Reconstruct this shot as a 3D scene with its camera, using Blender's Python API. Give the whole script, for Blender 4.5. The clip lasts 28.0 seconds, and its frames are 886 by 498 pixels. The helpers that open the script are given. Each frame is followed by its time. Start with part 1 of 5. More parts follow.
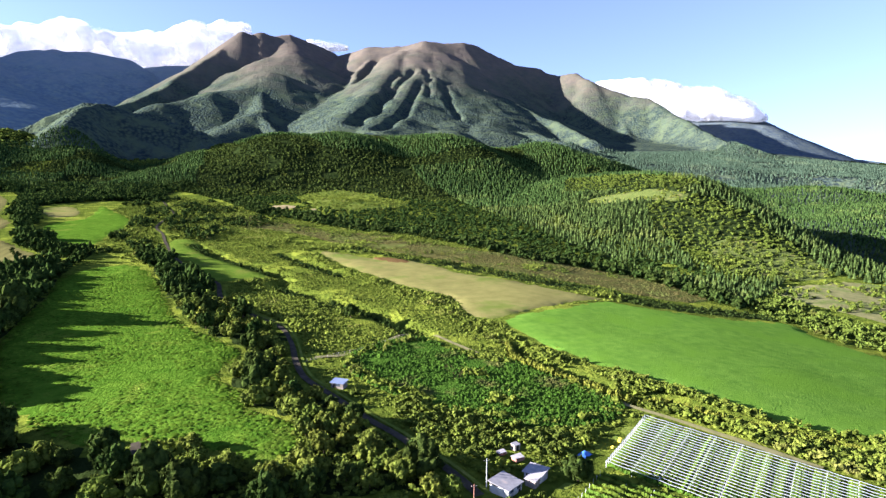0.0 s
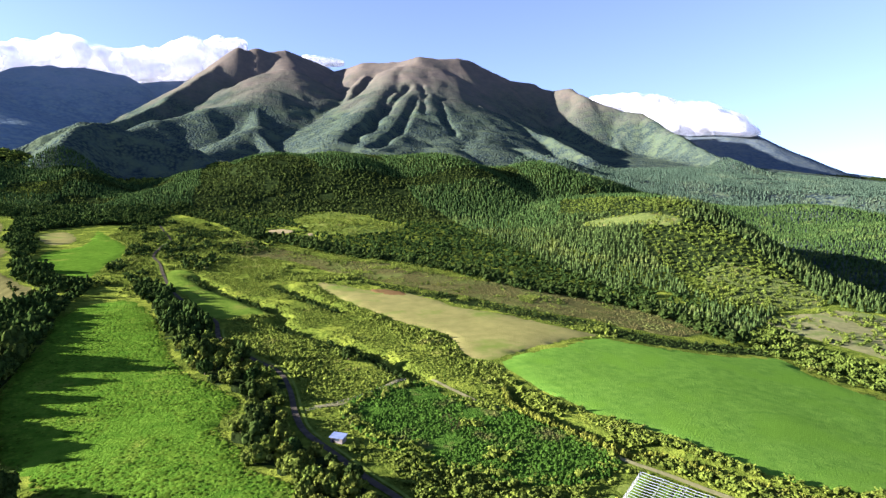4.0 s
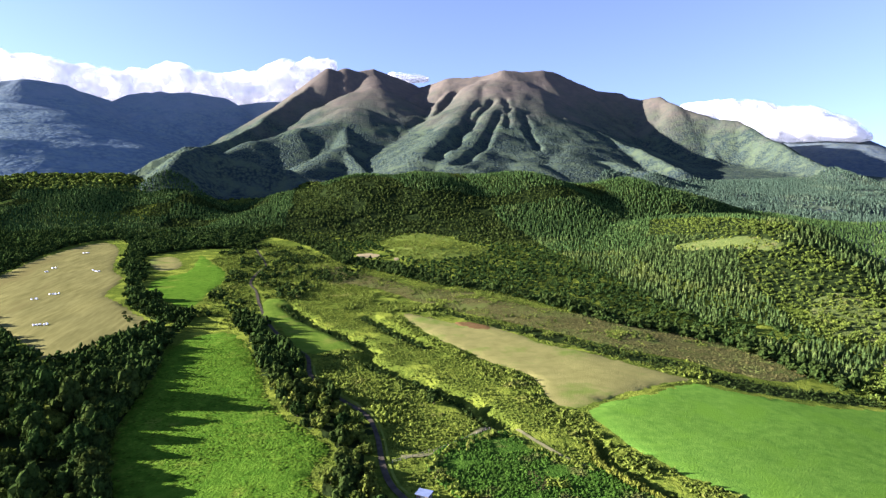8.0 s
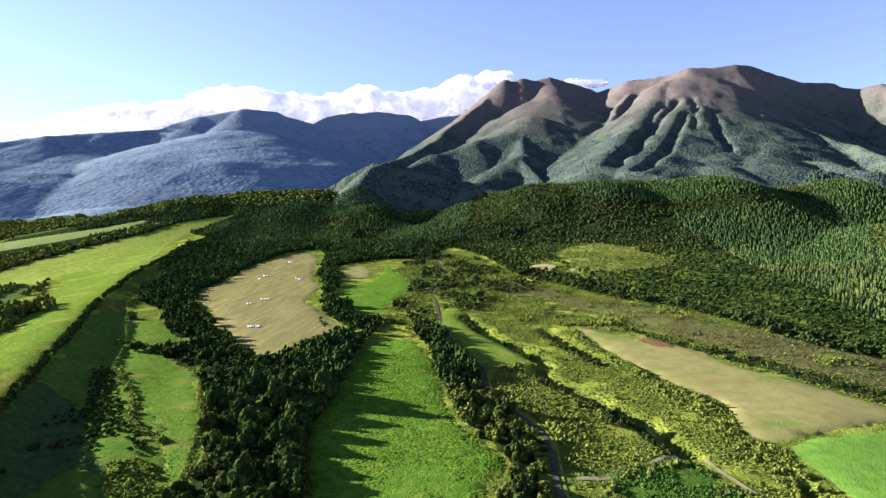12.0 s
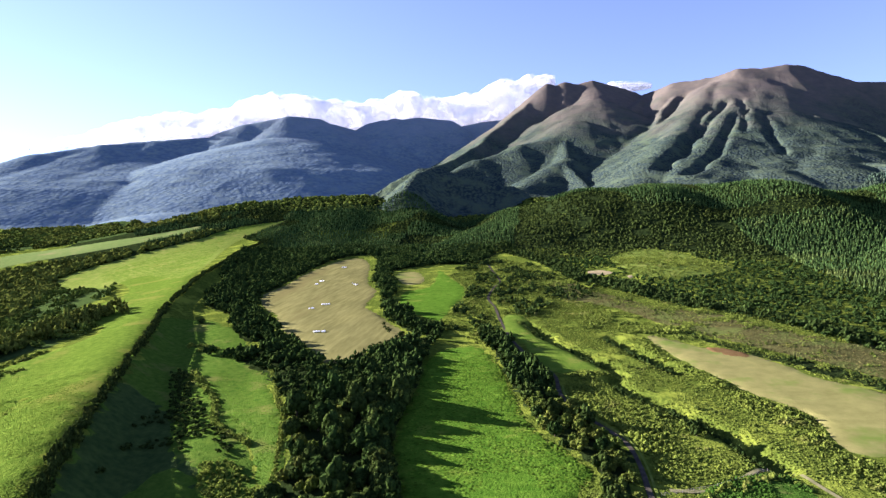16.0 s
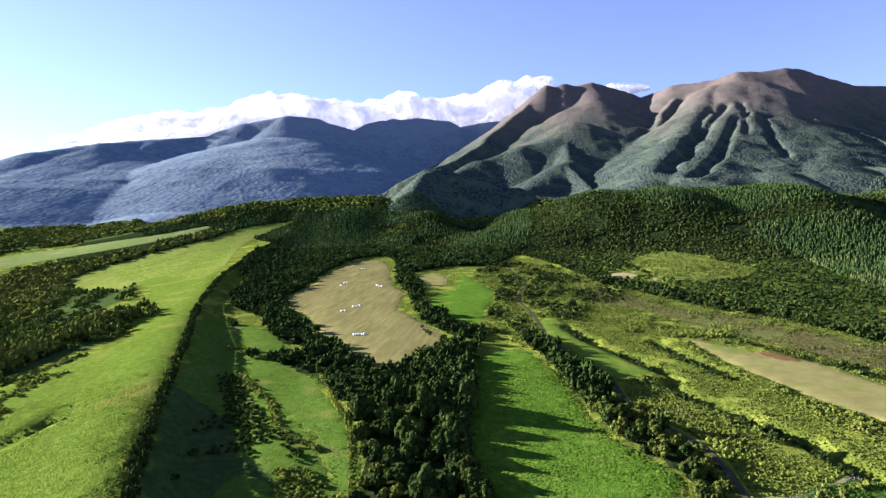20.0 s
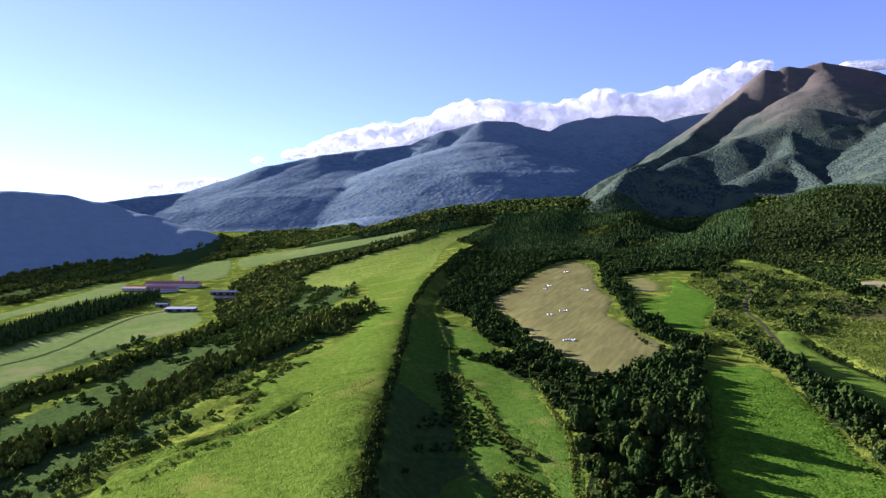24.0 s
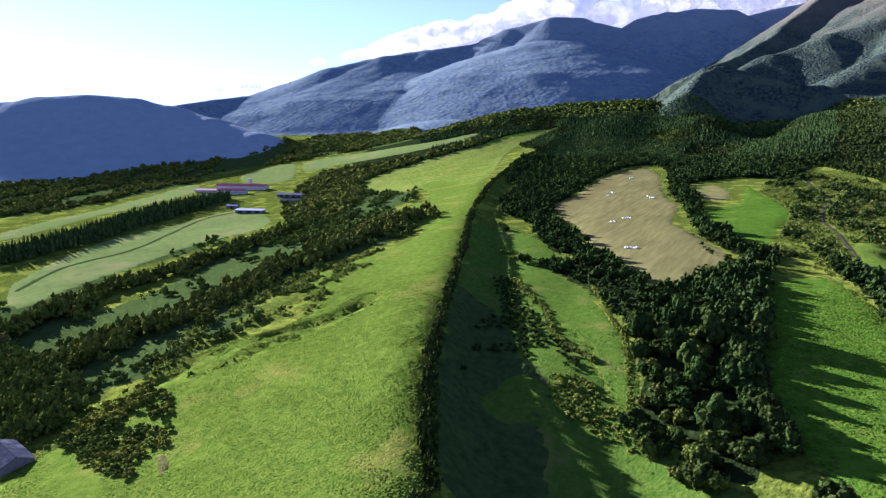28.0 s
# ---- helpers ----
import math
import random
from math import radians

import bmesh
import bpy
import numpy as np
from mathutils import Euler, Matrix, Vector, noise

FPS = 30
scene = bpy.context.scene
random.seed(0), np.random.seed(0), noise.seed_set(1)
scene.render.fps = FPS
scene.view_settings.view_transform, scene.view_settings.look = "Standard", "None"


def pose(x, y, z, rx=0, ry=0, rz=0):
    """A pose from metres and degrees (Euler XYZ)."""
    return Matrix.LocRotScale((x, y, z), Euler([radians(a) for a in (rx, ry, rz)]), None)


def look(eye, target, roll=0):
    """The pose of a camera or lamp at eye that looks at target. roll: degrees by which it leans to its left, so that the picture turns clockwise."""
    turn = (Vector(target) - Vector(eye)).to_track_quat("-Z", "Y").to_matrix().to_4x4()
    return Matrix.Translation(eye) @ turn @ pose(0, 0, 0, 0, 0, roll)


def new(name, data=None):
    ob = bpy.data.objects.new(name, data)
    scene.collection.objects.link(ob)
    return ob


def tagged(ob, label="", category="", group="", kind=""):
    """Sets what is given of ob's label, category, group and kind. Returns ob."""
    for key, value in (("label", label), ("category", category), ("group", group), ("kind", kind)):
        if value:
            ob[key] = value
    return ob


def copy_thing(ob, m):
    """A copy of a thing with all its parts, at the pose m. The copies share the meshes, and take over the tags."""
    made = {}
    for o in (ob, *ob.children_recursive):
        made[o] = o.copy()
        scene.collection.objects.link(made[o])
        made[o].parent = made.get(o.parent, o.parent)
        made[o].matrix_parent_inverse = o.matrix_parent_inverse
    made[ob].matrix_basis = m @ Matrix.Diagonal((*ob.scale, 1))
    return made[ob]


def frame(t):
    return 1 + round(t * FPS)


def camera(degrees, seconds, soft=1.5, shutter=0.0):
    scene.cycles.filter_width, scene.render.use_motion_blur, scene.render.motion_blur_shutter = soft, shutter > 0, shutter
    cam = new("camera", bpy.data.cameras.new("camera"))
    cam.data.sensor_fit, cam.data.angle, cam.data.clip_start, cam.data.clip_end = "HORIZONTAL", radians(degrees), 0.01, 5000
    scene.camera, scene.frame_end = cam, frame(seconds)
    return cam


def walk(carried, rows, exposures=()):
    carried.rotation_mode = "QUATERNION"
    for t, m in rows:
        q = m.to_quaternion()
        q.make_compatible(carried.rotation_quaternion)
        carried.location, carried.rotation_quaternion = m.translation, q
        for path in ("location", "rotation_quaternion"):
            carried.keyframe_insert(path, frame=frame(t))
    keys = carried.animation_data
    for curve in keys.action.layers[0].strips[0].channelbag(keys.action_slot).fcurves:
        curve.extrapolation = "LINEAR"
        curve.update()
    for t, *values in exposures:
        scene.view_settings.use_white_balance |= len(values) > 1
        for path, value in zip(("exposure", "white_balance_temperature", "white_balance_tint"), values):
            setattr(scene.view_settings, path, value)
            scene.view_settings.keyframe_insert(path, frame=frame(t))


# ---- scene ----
from mathutils import geometry

# ---- camera ----
cam = camera(70.84, 28.0, soft=1.4)
PATH = [
    (0, 0.00, 0.00, 61.98, -17.926, -4.572, 0.654),
    (0.5, -0.13, -0.30, 63.30, -17.970, -4.477, 0.606),
    (1, -0.34, -0.60, 64.80, -18.013, -4.348, 0.608),
    (1.5, -0.59, -0.92, 66.56, -18.060, -4.225, 0.609),
    (2, -0.86, -1.22, 68.60, -18.104, -4.047, 0.608),
    (2.5, -1.16, -1.47, 70.80, -18.171, -3.903, 0.600),
    (3, -1.39, -1.74, 72.96, -18.209, -3.758, 0.619),
    (3.5, -1.53, -1.90, 75.11, -18.266, -3.613, 0.574),
    (5.5, -1.61, -1.88, 83.68, -18.437, -3.066, 0.474),
    (6, -1.62, -1.87, 85.84, -18.170, -2.952, 0.389),
    (6.5, -1.70, -1.84, 88.03, -17.278, -2.844, 0.377),
    (7, -1.84, -1.84, 90.24, -16.384, -2.758, 0.298),
    (7.5, -2.10, -1.92, 92.47, -14.636, -2.667, 0.204),
    (8, -2.25, -2.08, 94.53, -10.635, -2.559, 0.161),
    (8.5, -2.25, -2.25, 96.22, -7.085, -2.363, 0.122),
    (9, -2.22, -2.38, 97.29, -5.660, -2.254, 0.004),
    (9.5, -2.21, -2.45, 97.78, -4.185, -2.216, -0.086),
    (10, -2.11, -2.34, 97.90, -1.982, -2.128, -0.170),
    (10.5, -1.94, -2.13, 97.82, 0.948, -2.022, -0.318),
    (11, -1.62, -1.89, 97.70, 3.892, -1.911, -0.270),
    (11.5, -1.36, -1.76, 97.60, 4.860, -1.825, -0.290),
    (12, -1.57, -1.83, 97.53, 5.485, -1.758, -0.354),
    (12.5, -2.50, -2.11, 97.54, 6.089, -1.696, -0.289),
    (14.5, -10.57, -3.70, 98.33, 8.210, -1.405, -0.392),
    (15, -13.61, -4.23, 98.56, 8.548, -1.353, -0.450),
    (15.5, -17.39, -4.89, 98.80, 8.832, -1.330, -0.459),
    (16, -21.75, -5.56, 99.11, 8.985, -1.304, -0.409),
    (16.5, -26.55, -6.19, 99.44, 9.001, -1.286, -0.390),
    (17, -31.55, -6.76, 99.75, 8.965, -1.307, -0.368),
    (17.5, -36.57, -7.24, 100.06, 8.936, -1.312, -0.332),
    (18, -41.55, -7.65, 100.31, 8.883, -1.314, -0.273),
    (18.5, -46.49, -8.07, 100.40, 8.652, -1.295, -0.213),
    (19, -51.54, -8.33, 100.45, 8.510, -1.285, -0.237),
    (19.5, -56.62, -8.42, 100.58, 8.382, -1.268, -0.169),
    (20, -61.61, -8.41, 100.84, 8.305, -1.258, -0.120),
    (20.5, -66.31, -8.33, 101.17, 8.579, -1.260, -0.140),
    (21, -70.39, -8.13, 101.52, 9.989, -1.226, -0.199),
    (21.5, -73.53, -7.80, 101.81, 12.250, -1.217, -0.191),
    (22, -75.64, -7.35, 102.01, 14.952, -1.185, -0.314),
    (22.5, -76.65, -6.74, 102.13, 18.634, -1.168, -0.266),
    (24.5, -76.98, -4.32, 102.19, 27.866, -0.986, -0.300),
    (25, -76.92, -3.98, 102.21, 29.850, -0.924, -0.270),
    (25.5, -76.83, -3.88, 102.24, 31.070, -0.849, -0.212),
    (26, -76.78, -3.98, 102.26, 31.808, -0.764, -0.177),
    (26.5, -76.74, -4.24, 102.23, 31.689, -0.701, -0.163),
    (27, -76.71, -4.63, 102.14, 31.482, -0.829, -0.138),
    (27.5, -76.61, -5.04, 102.04, 31.556, -4.784, -0.100),
    (28, -76.50, -5.46, 101.94, 31.543, -9.729, -0.031),
]
walk(cam, [(t, look((x, y, z), (x - math.sin(radians(yaw)) * math.cos(radians(pitch)), y + math.cos(radians(yaw)) * math.cos(radians(pitch)), z + math.sin(radians(pitch))), roll))
           for t, x, y, z, yaw, pitch, roll in PATH],
     exposures=[(0.0, 2.91, 5250, 27), (12.0, 2.80, 5200, 32), (21.0, 2.64, 5100, 35), (25.0, 2.23, 4950, 38), (27.0, 2.18, 4900, 40), (28.0, 2.54, 4850, 38)])

# ---- sky and sun ----
SUN_UP, SUN_LEFT = 15.5, 76.0  # degrees over the horizon, and to the left of +y
world = bpy.data.worlds.new("world")
scene.world = world
world.use_nodes = True
sky = world.node_tree.nodes.new("ShaderNodeTexSky")
sky.sky_type, sky.sun_disc = "NISHITA", False
sky.sun_elevation, sky.sun_rotation = radians(SUN_UP), radians(-SUN_LEFT)
sky.altitude, sky.air_density, sky.dust_density, sky.ozone_density = 900, 1.0, 0.06, 3.0
pale = world.node_tree.nodes.new("ShaderNodeHueSaturation")
pale.inputs["Hue"].default_value = 0.513
pale.inputs["Saturation"].default_value = 0.8
world.node_tree.links.new(sky.outputs[0], pale.inputs["Color"])
world.node_tree.links.new(pale.outputs[0], world.node_tree.nodes["Background"].inputs[0])
world.node_tree.nodes["Background"].inputs[1].default_value = 0.038
sun = new("sun", bpy.data.lights.new("sun", "SUN"))
sun.data.energy, sun.data.angle, sun.data.color = 5.0, radians(0.6), (1.0, 0.88, 0.66)
sun.matrix_world = look((0, 0, 0), (math.sin(radians(SUN_LEFT)) * math.cos(radians(SUN_UP)), -math.cos(radians(SUN_LEFT)) * math.cos(radians(SUN_UP)), -math.sin(radians(SUN_UP))))

# ---- materials ----
def hue(*c):
    return (*c, 1.0)


def material(name, dark, light, size, rough=.9, bump=0.0, fine=0.0, patch=None, patch_size=40.0, patch_at=.55, island=0.0, bump_size=None, detail=6.0, leafy=0.0, stretch=(1, 1, 1)):
    """A surface of two tones in lumps of about size metres; patch: a third tone in wide stains; bump: metres of relief; island: how far loose pieces differ."""
    m = bpy.data.materials.new(name)
    m.use_nodes = True
    n, li = m.node_tree.nodes, m.node_tree.links
    p = n["Principled BSDF"]
    p.inputs["Roughness"].default_value = rough
    p.inputs["Specular IOR Level"].default_value = 0.0 if rough > .85 else .3
    geo = n.new("ShaderNodeNewGeometry")
    scaled = n.new("ShaderNodeVectorMath")
    scaled.operation = "MULTIPLY"
    scaled.inputs[1].default_value = stretch
    li.new(geo.outputs["Position"], scaled.inputs[0])

    def grain(metres, deep):
        t = n.new("ShaderNodeTexNoise")
        t.inputs["Scale"].default_value, t.inputs["Detail"].default_value, t.inputs["Roughness"].default_value = 1.0 / metres, deep, .62
        li.new(scaled.outputs[0], t.inputs["Vector"])
        return t.outputs["Fac"]

    def ramp(fac, lo, hi):
        r = n.new("ShaderNodeMapRange")
        r.inputs["From Min"].default_value, r.inputs["From Max"].default_value = lo, hi
        li.new(fac, r.inputs["Value"])
        return r.outputs["Result"]

    def mix(fac, a, b):
        x = n.new("ShaderNodeMix")
        x.data_type = "RGBA"
        if isinstance(fac, float):
            x.inputs[0].default_value = fac
        else:
            li.new(fac, x.inputs[0])
        for s, v in ((6, a), (7, b)):
            if isinstance(v, tuple):
                x.inputs[s].default_value = v
            else:
                li.new(v, x.inputs[s])
        return x.outputs[2]

    colour = mix(ramp(grain(size, detail), .3, .7), hue(*dark), hue(*light))
    if patch:
        colour = mix(ramp(grain(patch_size, 4), patch_at, patch_at + .12), colour, hue(*patch))
    if island:
        hsv = n.new("ShaderNodeHueSaturation")
        li.new(colour, hsv.inputs["Color"])
        li.new(ramp_of(n, li, geo.outputs["Random Per Island"], 1 - island, 1 + island), hsv.inputs["Value"])
        info = n.new("ShaderNodeObjectInfo")
        li.new(ramp_of(n, li, info.outputs["Random"], .485, .515), hsv.inputs["Hue"])
        colour = hsv.outputs[0]
    li.new(colour, p.inputs["Base Color"])
    if bump:
        b = n.new("ShaderNodeBump")
        b.inputs["Distance"].default_value, b.inputs["Strength"].default_value = bump, 1.0
        li.new(grain(bump_size or size, 5), b.inputs["Height"])
        li.new(b.outputs[0], p.inputs["Normal"])
    if leafy:
        t = n.new("ShaderNodeBsdfTranslucent")
        li.new(colour, t.inputs["Color"])
        s = n.new("ShaderNodeMixShader")
        s.inputs[0].default_value = leafy
        li.new(p.outputs[0], s.inputs[1]), li.new(t.outputs[0], s.inputs[2])
        li.new(s.outputs[0], n["Material Output"].inputs["Surface"])
    return m


def ramp_of(n, li, fac, lo, hi):
    r = n.new("ShaderNodeMapRange")
    r.inputs["To Min"].default_value, r.inputs["To Max"].default_value = lo, hi
    li.new(fac, r.inputs["Value"])
    return r.outputs["Result"]


def mountain(name, dark, light, bare_dark, bare_light, low, high, lump=17, bump=3.5, crowns=9.0, gap_shade=.62):
    """Forest in crowns below, with shade painted between them, heath and bare reddish ground above, between two heights
    with a ragged edge.
    """
    m = material(name, dark, light, lump)
    n, li = m.node_tree.nodes, m.node_tree.links
    p = n["Principled BSDF"]
    first = p.inputs["Base Color"].links[0].from_socket
    geo = n.new("ShaderNodeNewGeometry")

    def noise_of(metres, deep=6):
        t = n.new("ShaderNodeTexNoise")
        t.inputs["Scale"].default_value, t.inputs["Detail"].default_value, t.inputs["Roughness"].default_value = 1 / metres, deep, .6
        li.new(geo.outputs["Position"], t.inputs["Vector"])
        return t.outputs["Fac"]

    def ranged(fac, lo, hi, a=0.0, b=1.0):
        r = n.new("ShaderNodeMapRange")
        for key, v in (("From Min", lo), ("From Max", hi), ("To Min", a), ("To Max", b)):
            r.inputs[key].default_value = v
        li.new(fac, r.inputs["Value"])
        return r.outputs["Result"]

    def sums(op, a, b):
        x = n.new("ShaderNodeMath")
        x.operation = op
        for k, v in enumerate((a, b)):
            if isinstance(v, (int, float)):
                x.inputs[k].default_value = v
            else:
                li.new(v, x.inputs[k])
        return x.outputs[0]

    def blend(fac, a, b):
        x = n.new("ShaderNodeMix")
        x.data_type = "RGBA"
        li.new(fac, x.inputs[0])
        for k, v in ((6, a), (7, b)):
            if isinstance(v, tuple):
                x.inputs[k].default_value = hue(*v)
            else:
                li.new(v, x.inputs[k])
        return x.outputs[2]

    cut = n.new("ShaderNodeSeparateXYZ")
    li.new(geo.outputs["Position"], cut.inputs[0])
    height = sums("ADD", cut.outputs["Z"], sums("MULTIPLY", sums("SUBTRACT", noise_of(150), .5), (high - low) * 1.7))
    bare = ranged(height, low, high)
    # Cells stand for crowns; the colour darkens between them as shade would.
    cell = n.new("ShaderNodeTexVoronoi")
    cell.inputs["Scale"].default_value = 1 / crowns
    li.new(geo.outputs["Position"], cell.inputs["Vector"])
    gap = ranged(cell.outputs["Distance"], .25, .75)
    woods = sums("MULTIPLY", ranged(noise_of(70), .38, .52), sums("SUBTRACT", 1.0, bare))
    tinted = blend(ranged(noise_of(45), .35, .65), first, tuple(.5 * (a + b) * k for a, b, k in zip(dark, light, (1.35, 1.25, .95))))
    low_part = blend(sums("MULTIPLY", woods, gap), tinted, tuple(gap_shade * c for c in dark))
    li.new(blend(bare, low_part, blend(ranged(noise_of(38), .3, .7), bare_dark, bare_light)), p.inputs["Base Color"])
    relief = sums("ADD", sums("MULTIPLY", sums("SUBTRACT", 1.0, gap), sums("MULTIPLY", woods, .75)), sums("MULTIPLY", noise_of(lump * .8), 1.0))
    b = n.new("ShaderNodeBump")
    b.inputs["Distance"].default_value = bump
    li.new(relief, b.inputs["Height"]), li.new(b.outputs[0], p.inputs["Normal"])
    return m


M_GROUND = material("rough_grass", (.036, .056, .006), (.098, .126, .014), 3, bump=1.2, bump_size=1.8, patch=(.146, .176, .018), patch_size=24, patch_at=.5)
# Near-black forest floor: the trees' shade is put into its colour.
M_SHADE_FLOOR = material("shade_floor", (.008, .014, .004), (.020, .030, .007), 12, bump=3, bump_size=9)
# The forest's dark tone leans blue to stand in for haze.
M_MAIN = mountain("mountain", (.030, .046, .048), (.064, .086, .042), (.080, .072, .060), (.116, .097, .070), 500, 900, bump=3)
# Both far ranges are pale and bluish: distance haze is put into the colour.
M_FAR_HAZE = mountain("far_mountain", (.110, .155, .185), (.135, .182, .202), (.16, .19, .205), (.185, .212, .218), 650, 1050, 60, 1.5, 22.0, .88)
M_EAST_HAZE = mountain("hazed_east_slope", (.06, .082, .10), (.078, .10, .11), (.082, .096, .107), (.10, .11, .118), 500, 900, 60, 1.5, 22.0, .88)
M_DRY = material("dry_flat", (.095, .10, .036), (.165, .158, .066), 6, bump=.5, bump_size=1.5, patch=(.09, .118, .028), patch_size=22, patch_at=.5)
# Woods lightened towards grey-blue, haze painted into the base colour.
M_HAZY = material("hazed_woods", (.19, .235, .24), (.23, .275, .275), 30, bump=3, bump_size=14)
M_PASTURE = material("pasture_grass", (.034, .082, .005), (.077, .140, .010), 5, bump=.6, bump_size=1.4, patch=(.106, .142, .015), patch_size=22, patch_at=.58)
# Pasture tone lifted to stand in for haze over the western valley.
M_HAZED_FIELD = material("hazed_pasture", (.088, .132, .030), (.135, .172, .044), 8, bump=.3, bump_size=1.4, patch=(.16, .165, .056), patch_size=50, patch_at=.55)
M_RIDGE = material("ridge_grass", (.051, .092, .0075), (.105, .150, .015), 4, bump=.8, bump_size=1.3, patch=(.126, .138, .021), patch_size=45, patch_at=.56)
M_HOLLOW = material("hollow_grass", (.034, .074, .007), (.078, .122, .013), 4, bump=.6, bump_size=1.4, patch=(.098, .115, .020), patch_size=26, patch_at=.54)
M_BRIGHT = material("bright_grass", (.058, .128, .013), (.100, .186, .020), 5, bump=.3, bump_size=1.0, patch=(.082, .164, .014), patch_size=28, patch_at=.5)
M_MEADOW = material("yellow_meadow", (.07, .105, .014), (.145, .18, .026), 5, bump=.6, bump_size=1.8, patch=(.16, .165, .035), patch_size=22)
M_STUBBLE = material("brown_stubble", (.126, .122, .034), (.184, .172, .052), 10, bump=.3, bump_size=1.0, patch=(.102, .135, .022), patch_size=38, patch_at=.52)
M_HAY = material("mown_hay", (.098, .094, .028), (.156, .145, .046), 4.5, bump=.15, bump_size=.8, patch=(.112, .100, .032), patch_size=30, stretch=(1, .1, 1), detail=2)
M_MOOR = material("moor_scrub", (.050, .052, .014), (.098, .092, .027), 4, bump=.9, bump_size=2, patch=(.080, .100, .020), patch_size=25, patch_at=.5)
M_CLOVER = material("dark_clover", (.017, .044, .005), (.052, .102, .010), 3.5, bump=1.0, bump_size=1.6, patch=(.085, .085, .022), patch_size=16, patch_at=.57)
M_SAND = material("bare_earth", (.165, .135, .062), (.250, .208, .105), 4, bump=.2)
M_TRACK = material("farm_track", (.030, .027, .018), (.074, .064, .043), 3, rough=.9, bump=.08)
M_PATH = material("trodden_path", (.12, .118, .046), (.19, .178, .078), 3, bump=.15)
M_OPEN_SLOPE = material("open_slope", (.046, .066, .015), (.092, .112, .026), 4, bump=1.0, bump_size=1.8, patch=(.118, .118, .036), patch_size=18, patch_at=.56)
M_MOWN = material("mown_strip", (.058, .104, .009), (.108, .156, .016), 6, bump=.4, bump_size=1.4, patch=(.126, .142, .022), patch_size=18, patch_at=.56)
M_CONIFER = material("cedar_needles", (.016, .034, .009), (.053, .080, .018), 4, island=.5, leafy=.12, patch=(.066, .088, .020), patch_size=60)
# Bluish copy of the cedars, with haze over the plain in its colour.
M_HAZED_CONIFER = material("hazed_cedars", (.024, .042, .028), (.046, .070, .040), 5, island=.4, patch=(.058, .080, .044), patch_size=80)
M_LEAF = material("broad_leaves", (.007, .016, .004), (.042, .062, .011), 1.5, island=.42, bump=.5, bump_size=.9, leafy=.1, patch=(.040, .054, .009), patch_size=40, patch_at=.6)
M_SHRUB = material("shrub_leaves", (.060, .086, .010), (.180, .206, .026), 1.6, island=.36, leafy=.3, patch=(.190, .184, .040), patch_size=20, patch_at=.6)
# Darkened grass: shade of woods and hedge is painted into the tone.
M_SHADED_GRASS = material("shaded_grass", (.022, .042, .010), (.055, .080, .017), 4, bump=.8, bump_size=1.8, patch=(.06, .085, .018), patch_size=22, patch_at=.58)
# Lighter copy of broad_leaves; sunlight and valley haze are put into its colour.
M_LEAF_LIT = material("lit_tone_leaves", (.036, .054, .008), (.122, .146, .020), 1.8, island=.45, bump=.5, bump_size=.9, leafy=.2, patch=(.124, .116, .026), patch_size=30, patch_at=.62)
M_HEATH = material("heath_tufts", (.050, .048, .013), (.108, .098, .029), 1.5, island=.45, leafy=.1, patch=(.084, .104, .022), patch_size=18, patch_at=.48)
M_BARK = material("bark", (.05, .035, .025), (.11, .08, .055), .4, bump=.03)


def vapour(name, clear_from, clear_to):
    """Cloud that lets light through it; the share that is clear wavers between two values."""
    m = bpy.data.materials.new(name)
    m.use_nodes = True
    n, li = m.node_tree.nodes, m.node_tree.links
    n.remove(n["Principled BSDF"])
    geo, wisps, r = n.new("ShaderNodeNewGeometry"), n.new("ShaderNodeTexNoise"), n.new("ShaderNodeMapRange")
    wisps.inputs["Scale"].default_value, wisps.inputs["Detail"].default_value, wisps.inputs["Roughness"].default_value = 1 / 110, 3, .5
    li.new(geo.outputs["Position"], wisps.inputs["Vector"])
    for key, v in (("From Min", .38), ("From Max", .62), ("To Min", clear_from), ("To Max", clear_to)):
        r.inputs[key].default_value = v
    li.new(wisps.outputs["Fac"], r.inputs["Value"])
    lit, through_it, clear = n.new("ShaderNodeBsdfDiffuse"), n.new("ShaderNodeBsdfTranslucent"), n.new("ShaderNodeBsdfTransparent")
    for node in (lit, through_it):
        node.inputs["Color"].default_value = hue(.93, .93, .94)
    body, whole = n.new("ShaderNodeMixShader"), n.new("ShaderNodeMixShader")
    body.inputs[0].default_value = .5
    li.new(lit.outputs[0], body.inputs[1]), li.new(through_it.outputs[0], body.inputs[2])
    li.new(r.outputs["Result"], whole.inputs[0]), li.new(body.outputs[0], whole.inputs[1]), li.new(clear.outputs[0], whole.inputs[2])
    li.new(whole.outputs[0], n["Material Output"].inputs["Surface"])
    return m


M_CLOUD = vapour("cloud", 0.0, .12)
M_MIST = vapour("cloud_edge", .45, .95)
M_RED_EARTH = material("red_earth", (.085, .052, .018), (.125, .080, .030), 4, bump=.1)
M_HEDGE_LINE = material("hedge_foot", (.03, .05, .012), (.06, .085, .02), 3, bump=.5)

